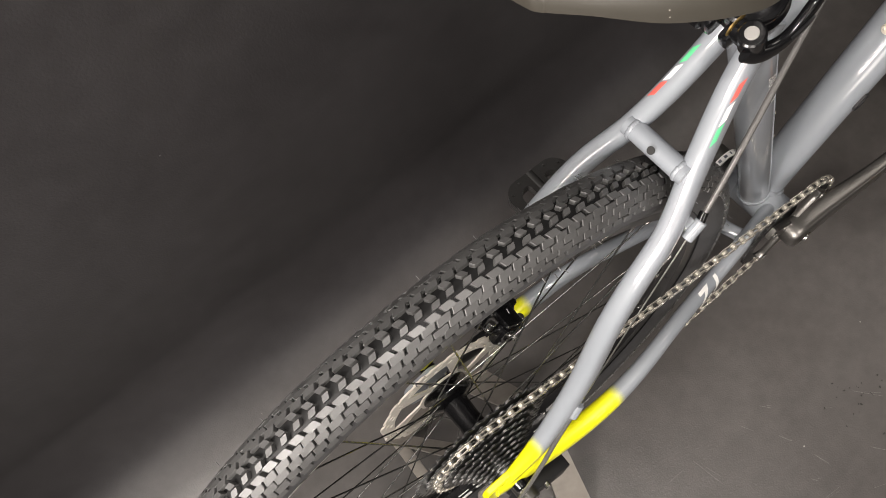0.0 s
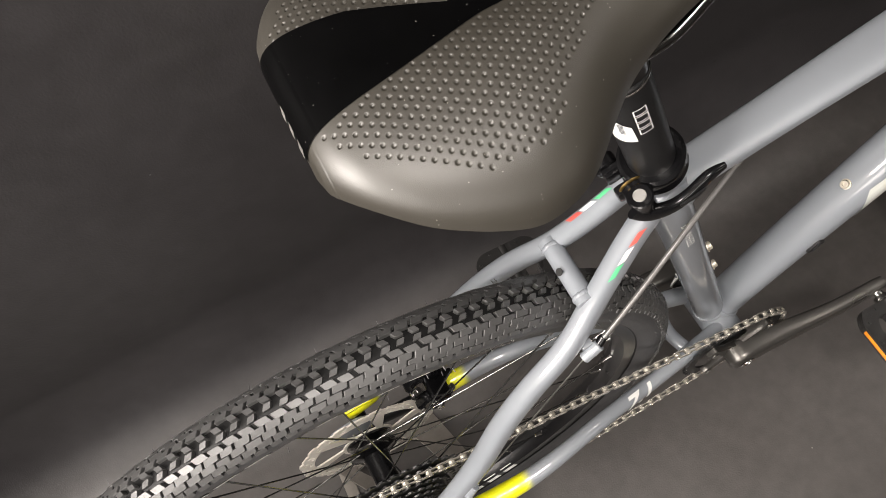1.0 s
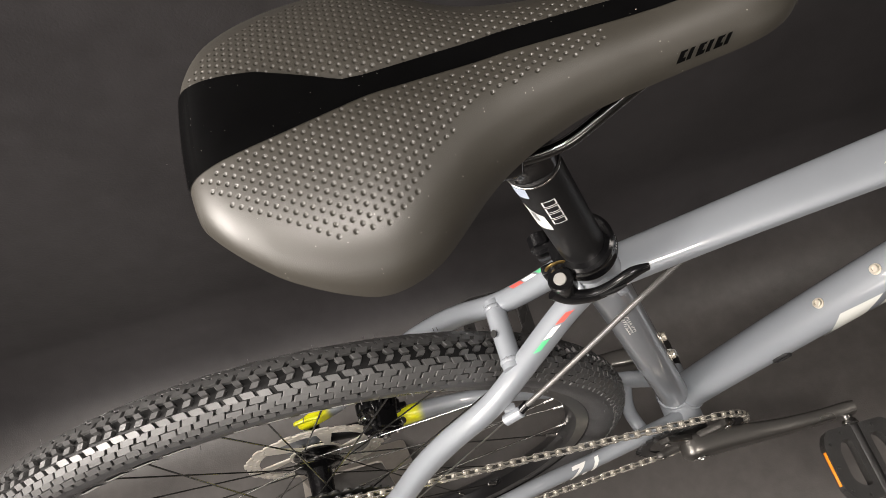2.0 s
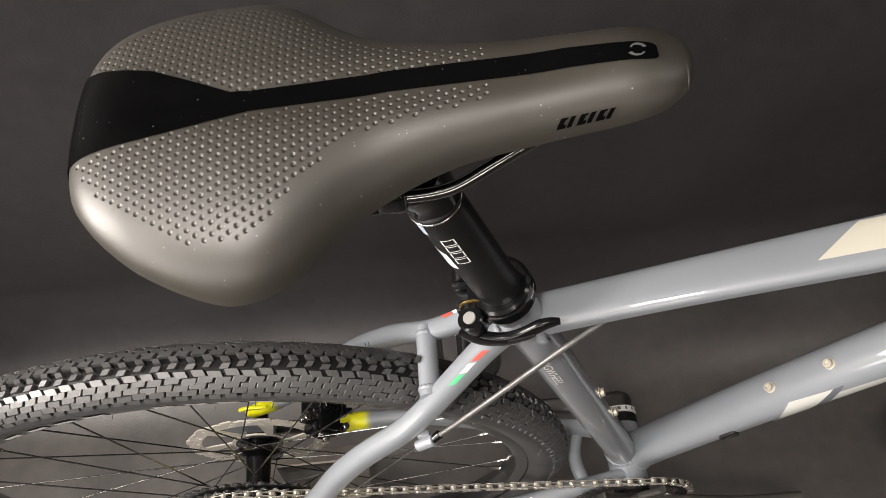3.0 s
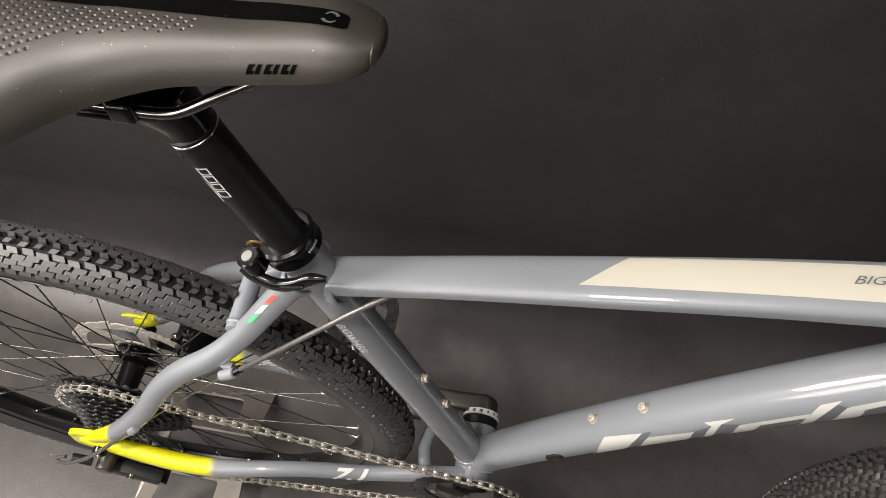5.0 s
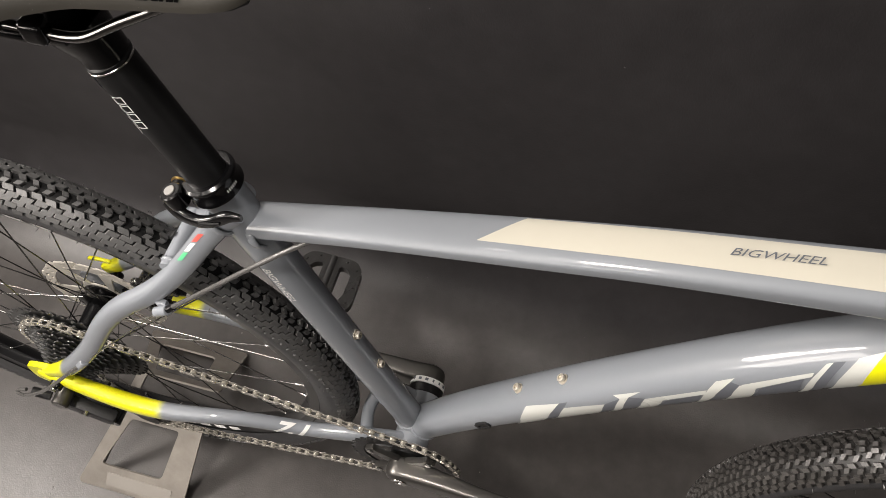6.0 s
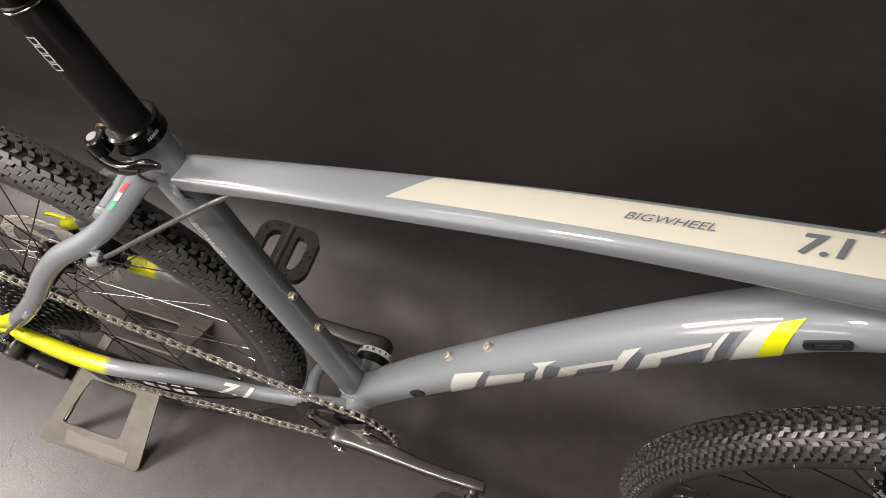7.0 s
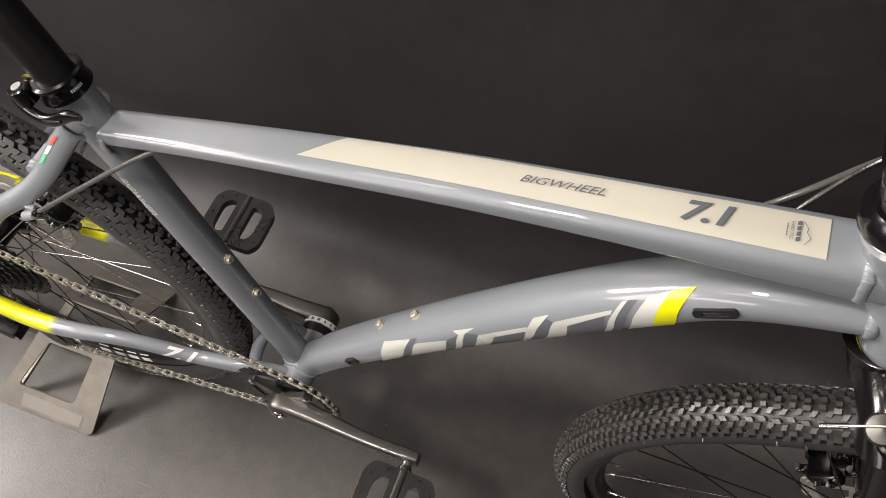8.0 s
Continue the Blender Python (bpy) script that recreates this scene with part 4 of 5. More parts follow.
chain_line += arc(GUIDE, PUL_R, -60, 60, GUIDE.y)
chain_line.append(chain_line[0].copy())
seg = [0.0]
for a, b in zip(chain_line, chain_line[1:]):
    seg.append(seg[-1] + (b - a).length)
links = int(round(seg[-1] / 0.0127 / 2)) * 2
PITCH = seg[-1] / links


def on_chain(d):
    d %= seg[-1]
    k = int(np.searchsorted(seg, d, side="right")) - 1
    k = min(k, len(chain_line) - 2)
    t = (d - seg[k]) / max(1e-9, seg[k + 1] - seg[k])
    return chain_line[k].lerp(chain_line[k + 1], t)


def side_plate(y, waist):
    pts = []
    for i in range(9):
        a = radians(90 + 180 * i / 8)
        pts.append((0.0040 * math.cos(a), 0.0040 * math.sin(a)))
    pts.append((PITCH / 2, -waist))
    for i in range(9):
        a = radians(-90 + 180 * i / 8)
        pts.append((PITCH + 0.0040 * math.cos(a), 0.0040 * math.sin(a)))
    pts.append((PITCH / 2, waist))
    return prism(pts, y - 0.00045, y + 0.00045)


def pins(half, r):
    return [rod((x, -half, 0), (x, half, 0), r, n=8) for x in (0, PITCH)]


# inner links coloured darker to carry the shade of the chain's gaps
CHAIN_INNER = surface("shaded_inner_link", (0.34, 0.32, 0.28), 0.32, metal=0.6, vary=0.15, scale=300)
outer_link = mesh_of("outer_link", join(side_plate(-0.0029, 0.0028), side_plate(0.0029, 0.0028), *pins(0.0036, 0.0017)), CHAIN)
inner_link = mesh_of("inner_link", join(side_plate(-0.0018, 0.0030), side_plate(0.0018, 0.0030)), CHAIN_INNER)
chain = bpart("chain", join(*[rod(on_chain(i * PITCH) + Vector((0, -0.0016, 0)), on_chain(i * PITCH) + Vector((0, 0.0016, 0)), 0.0037, n=8) for i in range(links)]), CHAIN_ROLLER, "nickel-plated bicycle chain")
for i in range(links):
    a, b = on_chain(i * PITCH), on_chain((i + 1) * PITCH)
    d = (b - a).normalized()
    up = d.cross(Vector((0, 1, 0))).normalized()
    y = up.cross(d)
    m = Matrix.Translation(a) @ Matrix((d, y, up)).transposed().to_4x4()
    repeat("outer_link" if i % 2 else "inner_link", outer_link if i % 2 else inner_link, chain, m)

ring_m = Matrix.Translation((0, RING_Y, BB.z))
chainring = bpart("chainring", moved(toothed(32, 0.0022, 0.052), ring_m), SATIN, "black toothed chainring")
CRANK_ANG = 4.0
for k in range(4):
    a = 45 + 90 * k + CRANK_ANG
    arm = moved(prism(rounded([(0.012, -0.010), (0.046, -0.006), (0.054, -0.008), (0.054, 0.008), (0.046, 0.006), (0.012, 0.010)], 0.003, 3), -0.004, 0.003, bevel=0.001), Matrix.Translation((0, RING_Y - 0.004, BB.z)) @ pose(0, 0, 0, 0, -a, 0))
    part("spider_arm", arm, CRANK, chainring)
    p = Vector((0.050 * math.cos(radians(a)), RING_Y - 0.0085, BB.z + 0.050 * math.sin(radians(a))))
    part("ring_bolt", rod(p, p + Vector((0, -0.0022, 0)), 0.0042, n=16, bevel=0.0006), STEEL, chainring)
bpart("bearing_cup", join(rod((0, -0.036, BB.z), (0, -0.044, BB.z), 0.0205, n=36, bevel=0.001)), SATIN)
cup = bpart("bearing_cup", rod((0, 0.0345, BB.z), (0, 0.046, BB.z), 0.0215, n=40, bevel=0.001), SATIN)
part("printed_collar", lathe([(0.0218, 0.0), (0.0222, 0.0005), (0.0222, 0.0068), (0.0218, 0.0072)], 44, Matrix.Translation((0, 0.0465, BB.z))), WHITE, cup, "white collar with dark marks")
for k in range(16):
    a = k * 22.5
    part("collar_mark", box(0.0022 if k % 3 else 0.004, 0.0034, 0.0006, m=Matrix.Translation((0, 0.0501, BB.z)) @ pose(0, 0, 0, 0, a, 0) @ Matrix.Translation((0, 0, 0.02222))), SLATE, cup)


def crank(side, ang):
    d = Vector((math.cos(radians(ang)), 0, math.sin(radians(ang))))
    o = Vector((0, side * 0.064, BB.z))
    prof = [(-0.0185, 0.061), (-0.0165, 0.061), (-0.010, 0.061), (0.0, 0.061), (0.03, 0.0620), (0.075, 0.0662), (0.11, 0.0690), (0.15, 0.0705), (0.17, 0.0705), (0.181, 0.0705)]
    path = [tuple(Vector((0, side * y, BB.z)) + d * x) for x, y in prof]
    t = Tube(path, [0.0060, 0.0105, 0.0130, 0.0135, 0.0126, 0.0100, 0.0084, 0.0078, 0.0078, 0.0068], [0.0050, 0.0100, 0.0160, 0.0185, 0.0172, 0.0150, 0.0128, 0.0122, 0.0124, 0.0112], 4.5, side=(0, side, 0), steps=60)
    arm = bpart("crank_arm", t.mesh(36), CRANK, "graphite aluminium crank arm")
    p = Vector((0, side * 0.0745, BB.z))
    part("crank_bolt", lathe([(0.0085, 0.0), (0.0092, 0.0006), (0.0085, 0.0018), (0.0052, 0.0018), (0.0048, 0.0006), (0, 0.0004)], 24, along(p, p + Vector((0, side, 0)))), STEEL, arm)
    return d


def pedal(side, centre, tilt):
    """A platform pedal: a frame with two windows, an axle barrel, grip pins and amber reflectors."""
    root = Matrix.Translation(centre) @ pose(0, 0, 0, 0, tilt, 0) @ Matrix.Diagonal((0.88, -0.88 * side, 0.9, 1))
    L, W, H = 0.050, 0.046, 0.0072
    out = rounded([(-L, -0.028), (-0.030, -W), (0.030, -W), (L, -0.028), (L, 0.030), (0.034, W), (-0.034, W), (-L, 0.030)], 0.008, 3)
    flat = pose(0, 0, 0, 90, 0, 0)
    body = []
    n = len(out)
    for s in (-1, 1):
        win = rounded([(s * 0.013, -0.029), (s * 0.026, -0.030), (s * 0.033, -0.018), (s * 0.034, 0.018), (s * 0.026, 0.028), (s * 0.013, 0.030)], 0.007, 4)
        frame_pts = rounded([(s * 0.004, -W), (s * 0.040, -W), (s * L, -0.030), (s * L, 0.030), (s * 0.036, W), (s * 0.004, W)], [0.003, 0.008, 0.008, 0.010, 0.010, 0.003], 4)
        body.append(loop_plate(frame_pts, win, -H, H, root @ flat))
    body.append(moved(rod((0, -W, 0), (0, W, 0), 0.0088, n=24, bevel=0.001), root))
    ob = bpart("pedal", join(*body), PEDAL, "dark grey alloy platform pedal", 30)
    part("pedal_axle", moved(join(rod((0, W, 0), (0, W + 0.007, 0), 0.0105, 0.0095, n=24, bevel=0.001), rod((0, W + 0.007, 0), (0, (abs(centre[1]) - 0.074) / 0.88, 0), 0.0072, n=20)), root), STEEL, ob)
    for x, y in ((-0.041, -0.030), (-0.044, 0.0), (-0.041, 0.028), (0.041, -0.030), (0.044, 0.0), (0.041, 0.028), (-0.022, 0.040), (0.022, 0.040), (-0.022, -0.040), (0.022, -0.040)):
        for s in (-1, 1):
            part("grip_pin", moved(rod((x, y, s * H), (x, y, s * (H + 0.0022)), 0.0021, 0.0017, n=10), root), PEDAL, ob)
    if side < 0:
        s = -1
        part("reflector_holder", box(0.0050, 0.058, 0.0140, 0.0015, root @ Matrix.Translation((s * (L - 0.0030), 0.0, 0))), PLASTIC, ob)
        part("reflector", box(0.004, 0.044, 0.0070, 0.0010, root @ Matrix.Translation((s * (L - 0.0014), 0.0, 0))), AMBER, ob, "amber reflector strip")


dr = crank(-1, CRANK_ANG)
dl = crank(1, CRANK_ANG + 180)
pr, pl = BB + dr * 0.170, BB + dl * 0.170
pedal(-1, (pr.x, -0.129, pr.z), 6)
pedal(1, (pl.x - 0.006, 0.158, pl.z + 0.008), 4)

# rear derailleur
der = bpart("rear_derailleur", join(rod((RA.x + 0.000, -0.0745, RA.z - 0.026), (RA.x + 0.000, -0.102, RA.z - 0.026), 0.0105, n=28, bevel=0.0015)), CRANK, "rear derailleur with black cage")
part("hanger", prism(rounded([(-0.447, 0.362), (-0.425, 0.362), (-0.420, 0.335), (-0.432, 0.326), (-0.442, 0.334)], 0.004, 3), -0.0775, -0.0700), SATIN, der)
part("linkage", moved(box(0.072, 0.016, 0.026, 0.005), Matrix.Translation((RA.x + 0.018, -0.088, RA.z - 0.060)) @ pose(0, 0, 0, 0, 24, 0)), PLASTIC, der)
part("linkage", moved(box(0.060, 0.010, 0.020, 0.004), Matrix.Translation((RA.x + 0.014, -0.075, RA.z - 0.066)) @ pose(0, 0, 0, 0, 24, 0)), SATIN, der)
part("knuckle", rod((RA.x + 0.046, -0.060, RA.z - 0.078), (RA.x + 0.046, -0.094, RA.z - 0.078), 0.0105, n=24, bevel=0.001), BLACK, der)
for y in (-0.0585, -0.0465):
    part("cage_plate", prism(rounded([(GUIDE.x - 0.016, GUIDE.z + 0.014), (GUIDE.x + 0.014, GUIDE.z + 0.016), (TENSION.x + 0.016, TENSION.z + 0.004), (TENSION.x + 0.006, TENSION.z - 0.018), (TENSION.x - 0.014, TENSION.z - 0.010)], 0.007, 4),
                             y - 0.0009, y + 0.0009), SATIN, der)
for c in (GUIDE, TENSION):
    part("jockey_wheel", moved(toothed(11, 0.0028, 0.005), Matrix.Translation(c)), PLASTIC, der)
part("barrel_adjuster", rod((RA.x - 0.052, -0.090, RA.z - 0.040), (RA.x - 0.030, -0.088, RA.z - 0.050), 0.0058, n=16, bevel=0.0008), PLASTIC, der)
part("clamp_bolt", rod((RA.x + 0.022, -0.094, RA.z - 0.052), (RA.x + 0.022, -0.100, RA.z - 0.052), 0.004, n=12), STEEL, der)
skew = bpart("axle_skewer", join(rod((RA.x, -0.077, RA.z), (RA.x, -0.090, RA.z), 0.0085, 0.0075, n=24, bevel=0.0015)), BLACK, "black quick-release skewer nut")
part("skewer_end", rod((RA.x, -0.090, RA.z), (RA.x, -0.093, RA.z), 0.0028, n=12), STEEL, skew)
bpart("axle_skewer", join(rod((RA.x, 0.0595, RA.z), (RA.x, 0.075, RA.z), 0.009, n=24, bevel=0.0015)), BLACK)


# brake calipers
def caliper(cx, cz, ang, y0):
    """A disc brake caliper: two bolted halves with fins, piston caps, a banjo and mounting ears."""
    m = Matrix.Translation((cx, y0, cz)) @ pose(0, 0, 0, 0, ang, 0)
    outer = rounded([(-0.022, -0.014), (0.018, -0.016), (0.024, -0.004), (0.020, 0.013), (-0.004, 0.017), (-0.023, 0.010)], 0.006, 4)
    inner = rounded([(-0.019, -0.012), (0.016, -0.013), (0.020, 0.010), (-0.018, 0.012)], 0.006, 4)
    c = bpart("brake_caliper", moved(join(prism(outer, 0.005, 0.022, bevel=0.003), prism(inner, -0.017, -0.004, bevel=0.003), box(0.026, 0.030, 0.008, 0.0025, Matrix.Translation((0.0, 0, 0.012)))), m), BLACK,
              "black brake caliper")
    for k in range(4):
        part("fin", moved(box(0.0018, 0.012, 0.010, 0.0005, Matrix.Translation((-0.010 + k * 0.005, 0.012, 0.018))), m), BLACK, c)
    for y, d in ((-0.017, -1), (0.022, 1)):
        part("piston_cap", moved(lathe([(0.0088, 0.0), (0.0086, 0.0022), (0.0060, 0.0026), (0.0056, 0.0014), (0.0, 0.0012)], 24, along((0.002, y, -0.001), (0.002, y + d, -0.001))), m), DARK_STEEL, c)
    part("adjuster", moved(rod((0.004, -0.019, 0.0), (0.004, -0.024, 0.0), 0.0042, n=16, bevel=0.0008), m), STEEL, c)
    part("banjo", moved(join(rod((0.024, 0.012, 0.004), (0.034, 0.014, 0.008), 0.0046, 0.0034, n=16, bevel=0.0008), rod((0.022, 0.006, 0.004), (0.022, 0.020, 0.004), 0.0058, n=18, bevel=0.001)), m), BLACK, c)
    part("banjo_bolt", moved(rod((0.022, 0.020, 0.004), (0.022, 0.024, 0.004), 0.0040, n=6), m), STEEL, c)
    part("arm", moved(box(0.036, 0.005, 0.009, 0.002, Matrix.Translation((0.012, 0.025, 0.010)) @ pose(0, 0, 0, 0, -20, 0)), m), BLACK, c)
    for x, z in ((-0.027, 0.004), (0.028, -0.004)):
        part("ear", moved(box(0.013, 0.010, 0.007, 0.0025, Matrix.Translation((x * 0.9, -0.004, z))), m), BLACK, c)
        part("mount_bolt", moved(join(rod((x, -0.004, z + 0.002), (x, -0.004, z + 0.010), 0.0040, n=14, bevel=0.0006), rod((x, -0.004, z + 0.0005), (x, -0.004, z + 0.002), 0.0056, n=16)), m), STEEL, c)
    for x, z in ((-0.014, -0.006), (0.015, 0.007)):
        part("body_bolt", moved(rod((x, -0.017, z), (x, -0.0195, z), 0.0027, n=12, bevel=0.0004), m), STEEL, c)


caliper(RA.x + 0.085, RA.z + 0.047, 45, 0.044)
mount = bpart("brake_mount", prism(rounded([(-0.430, 0.430), (-0.428, 0.434), (-0.416, 0.438), (-0.396, 0.437), (-0.396, 0.433), (-0.416, 0.433)], 0.002, 3), 0.0565, 0.0605, bevel=0.001), NEON,
              "neon yellow brake mount plate")
caliper(FA.x - 0.074, FA.z + 0.040, -52, 0.056)

# cables
bpart("shift_housing", wire([(-0.040, -0.005, 0.746), (-0.060, -0.010, 0.7335), (-0.095, -0.021, 0.709), (-0.145, -0.037, 0.670), (-0.182, -0.048, 0.640), (-0.203, -0.0535, 0.6235)], 0.0024), HOUSING, "grey shift cable housing")
stop = bpart("cable_stop", join(rod((-0.199, -0.0535, 0.626), (-0.214, -0.0545, 0.616), 0.0050, n=18, bevel=0.0008), box(0.010, 0.006, 0.008, 0.0015, Matrix.Translation((-0.208, -0.048, 0.624)))), PAINT)
part("ferrule", rod((-0.194, -0.0505, 0.630), (-0.201, -0.0535, 0.6248), 0.0036, n=16), BLACK, stop)
bpart("shift_cable", wire([(-0.212, -0.0545, 0.6165), (-0.28, -0.0665, 0.541), (-0.345, -0.078, 0.468)], 0.0007, 6), WIRE, "bare steel shift cable")
stop = bpart("cable_stop", join(rod((-0.340, -0.077, 0.474), (-0.350, -0.079, 0.461), 0.0048, n=18, bevel=0.0008), box(0.008, 0.008, 0.008, 0.0015, Matrix.Translation((-0.344, -0.073, 0.470)))), PAINT)
bpart("shift_housing", wire([(-0.348, -0.0785, 0.464), (-0.372, -0.083, 0.438), (-0.405, -0.0905, 0.400), (-0.445, -0.0960, 0.357), (-0.482, -0.0975, 0.325), (-0.500, -0.0945, 0.315), (-0.498, -0.0915, 0.321), (-0.483, -0.090, 0.3265)], 0.0023), HOUSING)
bpart("brake_housing", wire([(-0.09, 0.012, 0.705), (-0.14, 0.03, 0.672), (-0.19, 0.046, 0.635), (-0.25, 0.056, 0.560), (-0.30, 0.062, 0.480), (-0.345, 0.072, 0.430)], 0.0023), HOUSING)


# ---- seat post, clamp and saddle ----
post = bpart("seat_post", lathe([(0.0158, 0.40), (0.0158, 0.608), (0.0154, 0.6095), (0.0163, 0.6098), (0.0163, 0.6125), (0.0150, 0.614), (0.0150, 0.625)], 48, along(BB, BB + ST_UP)), SATIN, "satin black alloy seat post")
part("bright_ring", lathe([(0.01605, 0.6085), (0.01665, 0.6090), (0.01665, 0.6100), (0.01605, 0.6105)], 48, along(BB, BB + ST_UP)), STEEL, post)
POST = Tube([seat_at(0.45), seat_at(0.53), seat_at(0.62)], 0.0158, 0.0158, steps=40)
# maker's mark: three plain outlined boxes; stickers
for k in range(4):
    s0 = 0.134 - k * 0.0078
    for a, b, c, d in (((0, -16), (0.0066, -16), (0.0066, -13), (0, -13)), ((0, 11), (0.0066, 11), (0.0066, 14), (0, 14)), ((0, -16), (0.0008, -16), (0.0008, 14), (0, 14)), ((0.0058, -16), (0.0066, -16), (0.0066, 14), (0.0058, 14))):
        part("mark_outline", POST.patch([(s0 + q[0], q[1] + 5) for q in (a, b, c, d)], 0.0004, 3, 4), WHITE, post)
part("sticker", POST.patch([(0.103, 27), (0.122, 30), (0.134, 88), (0.100, 88)], 0.0004, 4, 8), WHITE, post, "white bar-code sticker")
for k in range(7):
    part("sticker_bar", POST.patch([(0.114 + k * 0.0018, 46), (0.1148 + k * 0.0018, 46), (0.1148 + k * 0.0018, 58), (0.114 + k * 0.0018, 58)], 0.0007, 1, 3), SLATE, post)
part("sticker", POST.patch([(0.146, 36), (0.159, 33), (0.159, 84), (0.142, 84)], 0.0004, 3, 8), surface("pale_blue_label", (0.5, 0.56, 0.68), 0.4), post, "pale blue label")

COLLAR = 0.480
collar = bpart("seat_clamp", lathe([(0.0160, COLLAR + 0.0140), (0.0200, COLLAR + 0.0145), (0.0222, COLLAR + 0.0130), (0.0226, COLLAR + 0.011), (0.0216, COLLAR + 0.009), (0.0216, COLLAR + 0.001), (0.0226, COLLAR - 0.001), (0.0222, COLLAR - 0.003),
                                    (0.0190, COLLAR - 0.004)], 56, along(BB, BB + ST_UP)), BLACK, "black quick-release seat clamp")
back = Vector((-0.961, 0, -0.277))
cc = Vector(seat_at(COLLAR + 0.004))
bolt_c = cc + back * 0.0265
for s in (-1, 1):
    p = bolt_c + Vector((0, s * 0.0075, 0))
    part("clamp_ear", box(0.016, 0.008, 0.015, 0.003, Matrix.Translation(p + back * -0.002) @ pose(0, 0, 0, 0, -16, 0)), BLACK, collar)
nut = bolt_c + Vector((0.004, -0.021, 0.006))
part("cam", join(lathe([(0.0062, -0.0085), (0.0082, -0.0075), (0.0088, -0.006), (0.0088, 0.0075), (0.0076, 0.0085), (0.0046, 0.0086), (0.0044, 0.0080)], 30, along(nut, nut + ST_UP)), rod(nut, nut + Vector((0, 0.012, 0)), 0.0080, n=24, bevel=0.001)), BLACK, collar)
part("cam_pin", lathe([(0.0044, 0.0), (0.0044, 0.0011), (0.0041, 0.0014), (0.0, 0.0014)], 24, along(nut + ST_UP * 0.0082, nut + ST_UP)), PIN, collar, "bright round pivot pin")
part("washer", lathe([(0.0080, 0.0), (0.0091, 0.0004), (0.0091, 0.0014), (0.0080, 0.0018)], 26, along(nut + Vector((0, 0.0115, 0)), nut + Vector((0, 1, 0)))), BRASS, collar, "brass cam washer")
part("far_nut", lathe([(0.006, 0.0), (0.0085, 0.001), (0.0085, 0.010), (0.006, 0.011)], 24, along(bolt_c + Vector((0, 0.011, 0)), bolt_c + Vector((0, 1, 0)))), BLACK, collar)
RING = Tube([seat_at(COLLAR - 0.002), seat_at(COLLAR + 0.005), seat_at(COLLAR + 0.012)], 0.0218, 0.0218, steps=12)
for k in range(6):
    part("collar_mark", RING.patch([(0.0056, -88 + k * 5), (0.0084, -88 + k * 5), (0.0084, -85.8 + k * 5), (0.0056, -85.8 + k * 5)], 0.0006, 2, 3), WHITE, collar)
lev = Tube([tuple(nut + Vector((-0.008, -0.003, -0.004))), tuple(nut + Vector((0.004, -0.0065, -0.0115))), tuple(nut + Vector((0.020, -0.0090, -0.0120))), tuple(nut + Vector((0.034, -0.0085, -0.006))), tuple(nut + Vector((0.046, -0.0070, 0.002))),
            tuple(nut + Vector((0.057, -0.0068, 0.0035)))],
           [0.0030, 0.0042, 0.0040, 0.0036, 0.0036, 0.0020], [0.0055, 0.0068, 0.0060, 0.0055, 0.0052, 0.0030], 2.6, steps=50)
part("lever", lev.mesh(24), BLACK, collar, "curved black lever")
part("lever_slot", Tube([tuple(nut + Vector((0.022, -0.0125, -0.0085))), tuple(nut + Vector((0.032, -0.0128, -0.0060))), tuple(nut + Vector((0.040, -0.0122, -0.0030)))], [0.0012, 0.0014, 0.0008], [0.0018, 0.0022, 0.0012]).mesh(10), SATIN, collar)

# saddle
SX0, SX1, SZ = -0.3305, -0.0425, 0.9965


W_X = np.linspace(SX0, SX1, 600)
W_T = np.interp(W_X, [-0.3305, -0.3285, -0.324, -0.3135, -0.299, -0.280, -0.262, -0.245, -0.231, -0.219, -0.207, -0.194, -0.175, -0.150, -0.120, -0.090, -0.066, -0.054, -0.0465, -0.0435, -0.0425],
                [0.030, 0.0400, 0.0480, 0.0590, 0.0685, 0.0765, 0.0805, 0.0808, 0.0765, 0.0665, 0.0550, 0.0455, 0.0370, 0.0300, 0.0260, 0.0238, 0.0225, 0.0195, 0.0140, 0.0080, 0.002])
for _ in range(3):
    W_T[10:-10] = np.convolve(W_T, np.ones(15) / 15, "same")[10:-10]
soft = np.pad(W_T, 60, mode="edge")
for _ in range(3):
    soft = np.convolve(soft, np.ones(27) / 27, "same")
END = np.clip(np.minimum(np.arange(600), np.arange(600)[::-1]) / 150, 0, 1)
END = END * END * (3 - 2 * END)
W_T = W_T * (1 - END) + soft[60:-60] * END


def eased(xs, ys):
    """A table over the saddle's length with its corners rounded off."""
    t = np.interp(W_X, xs, ys)
    pad = np.pad(t, 30, mode="edge")
    for _ in range(3):
        pad = np.convolve(pad, np.ones(21) / 21, "same")
    return pad[30:-30]


def half_width(x):
    """Half the saddle's width along its length."""
    return np.interp(x, W_X, W_T)


DEPTH = eased([-0.3305, -0.318, -0.30, -0.26, -0.22, -0.15, -0.075, -0.055, -0.0425], [0.0258, 0.0225, 0.0307, 0.0426, 0.0365, 0.0255, 0.0225, 0.0175, 0.010])
SPINE = eased([-0.3335, -0.30, -0.25, -0.19, -0.12, -0.07, -0.0425], [-0.001, 0.001, 0.0, -0.004, -0.003, 0.0, -0.003])
NEAR = eased([-0.3335, -0.30, -0.26, -0.22], [0.914, 1.0174, 1.057, 1.02])
FAR = eased([-0.22, -0.10], [1.08, 1.16])


def dome(e, n=2.5):
    return 1 - (1 - np.clip(np.abs(e), 0, 1) ** n) ** (1 / n)


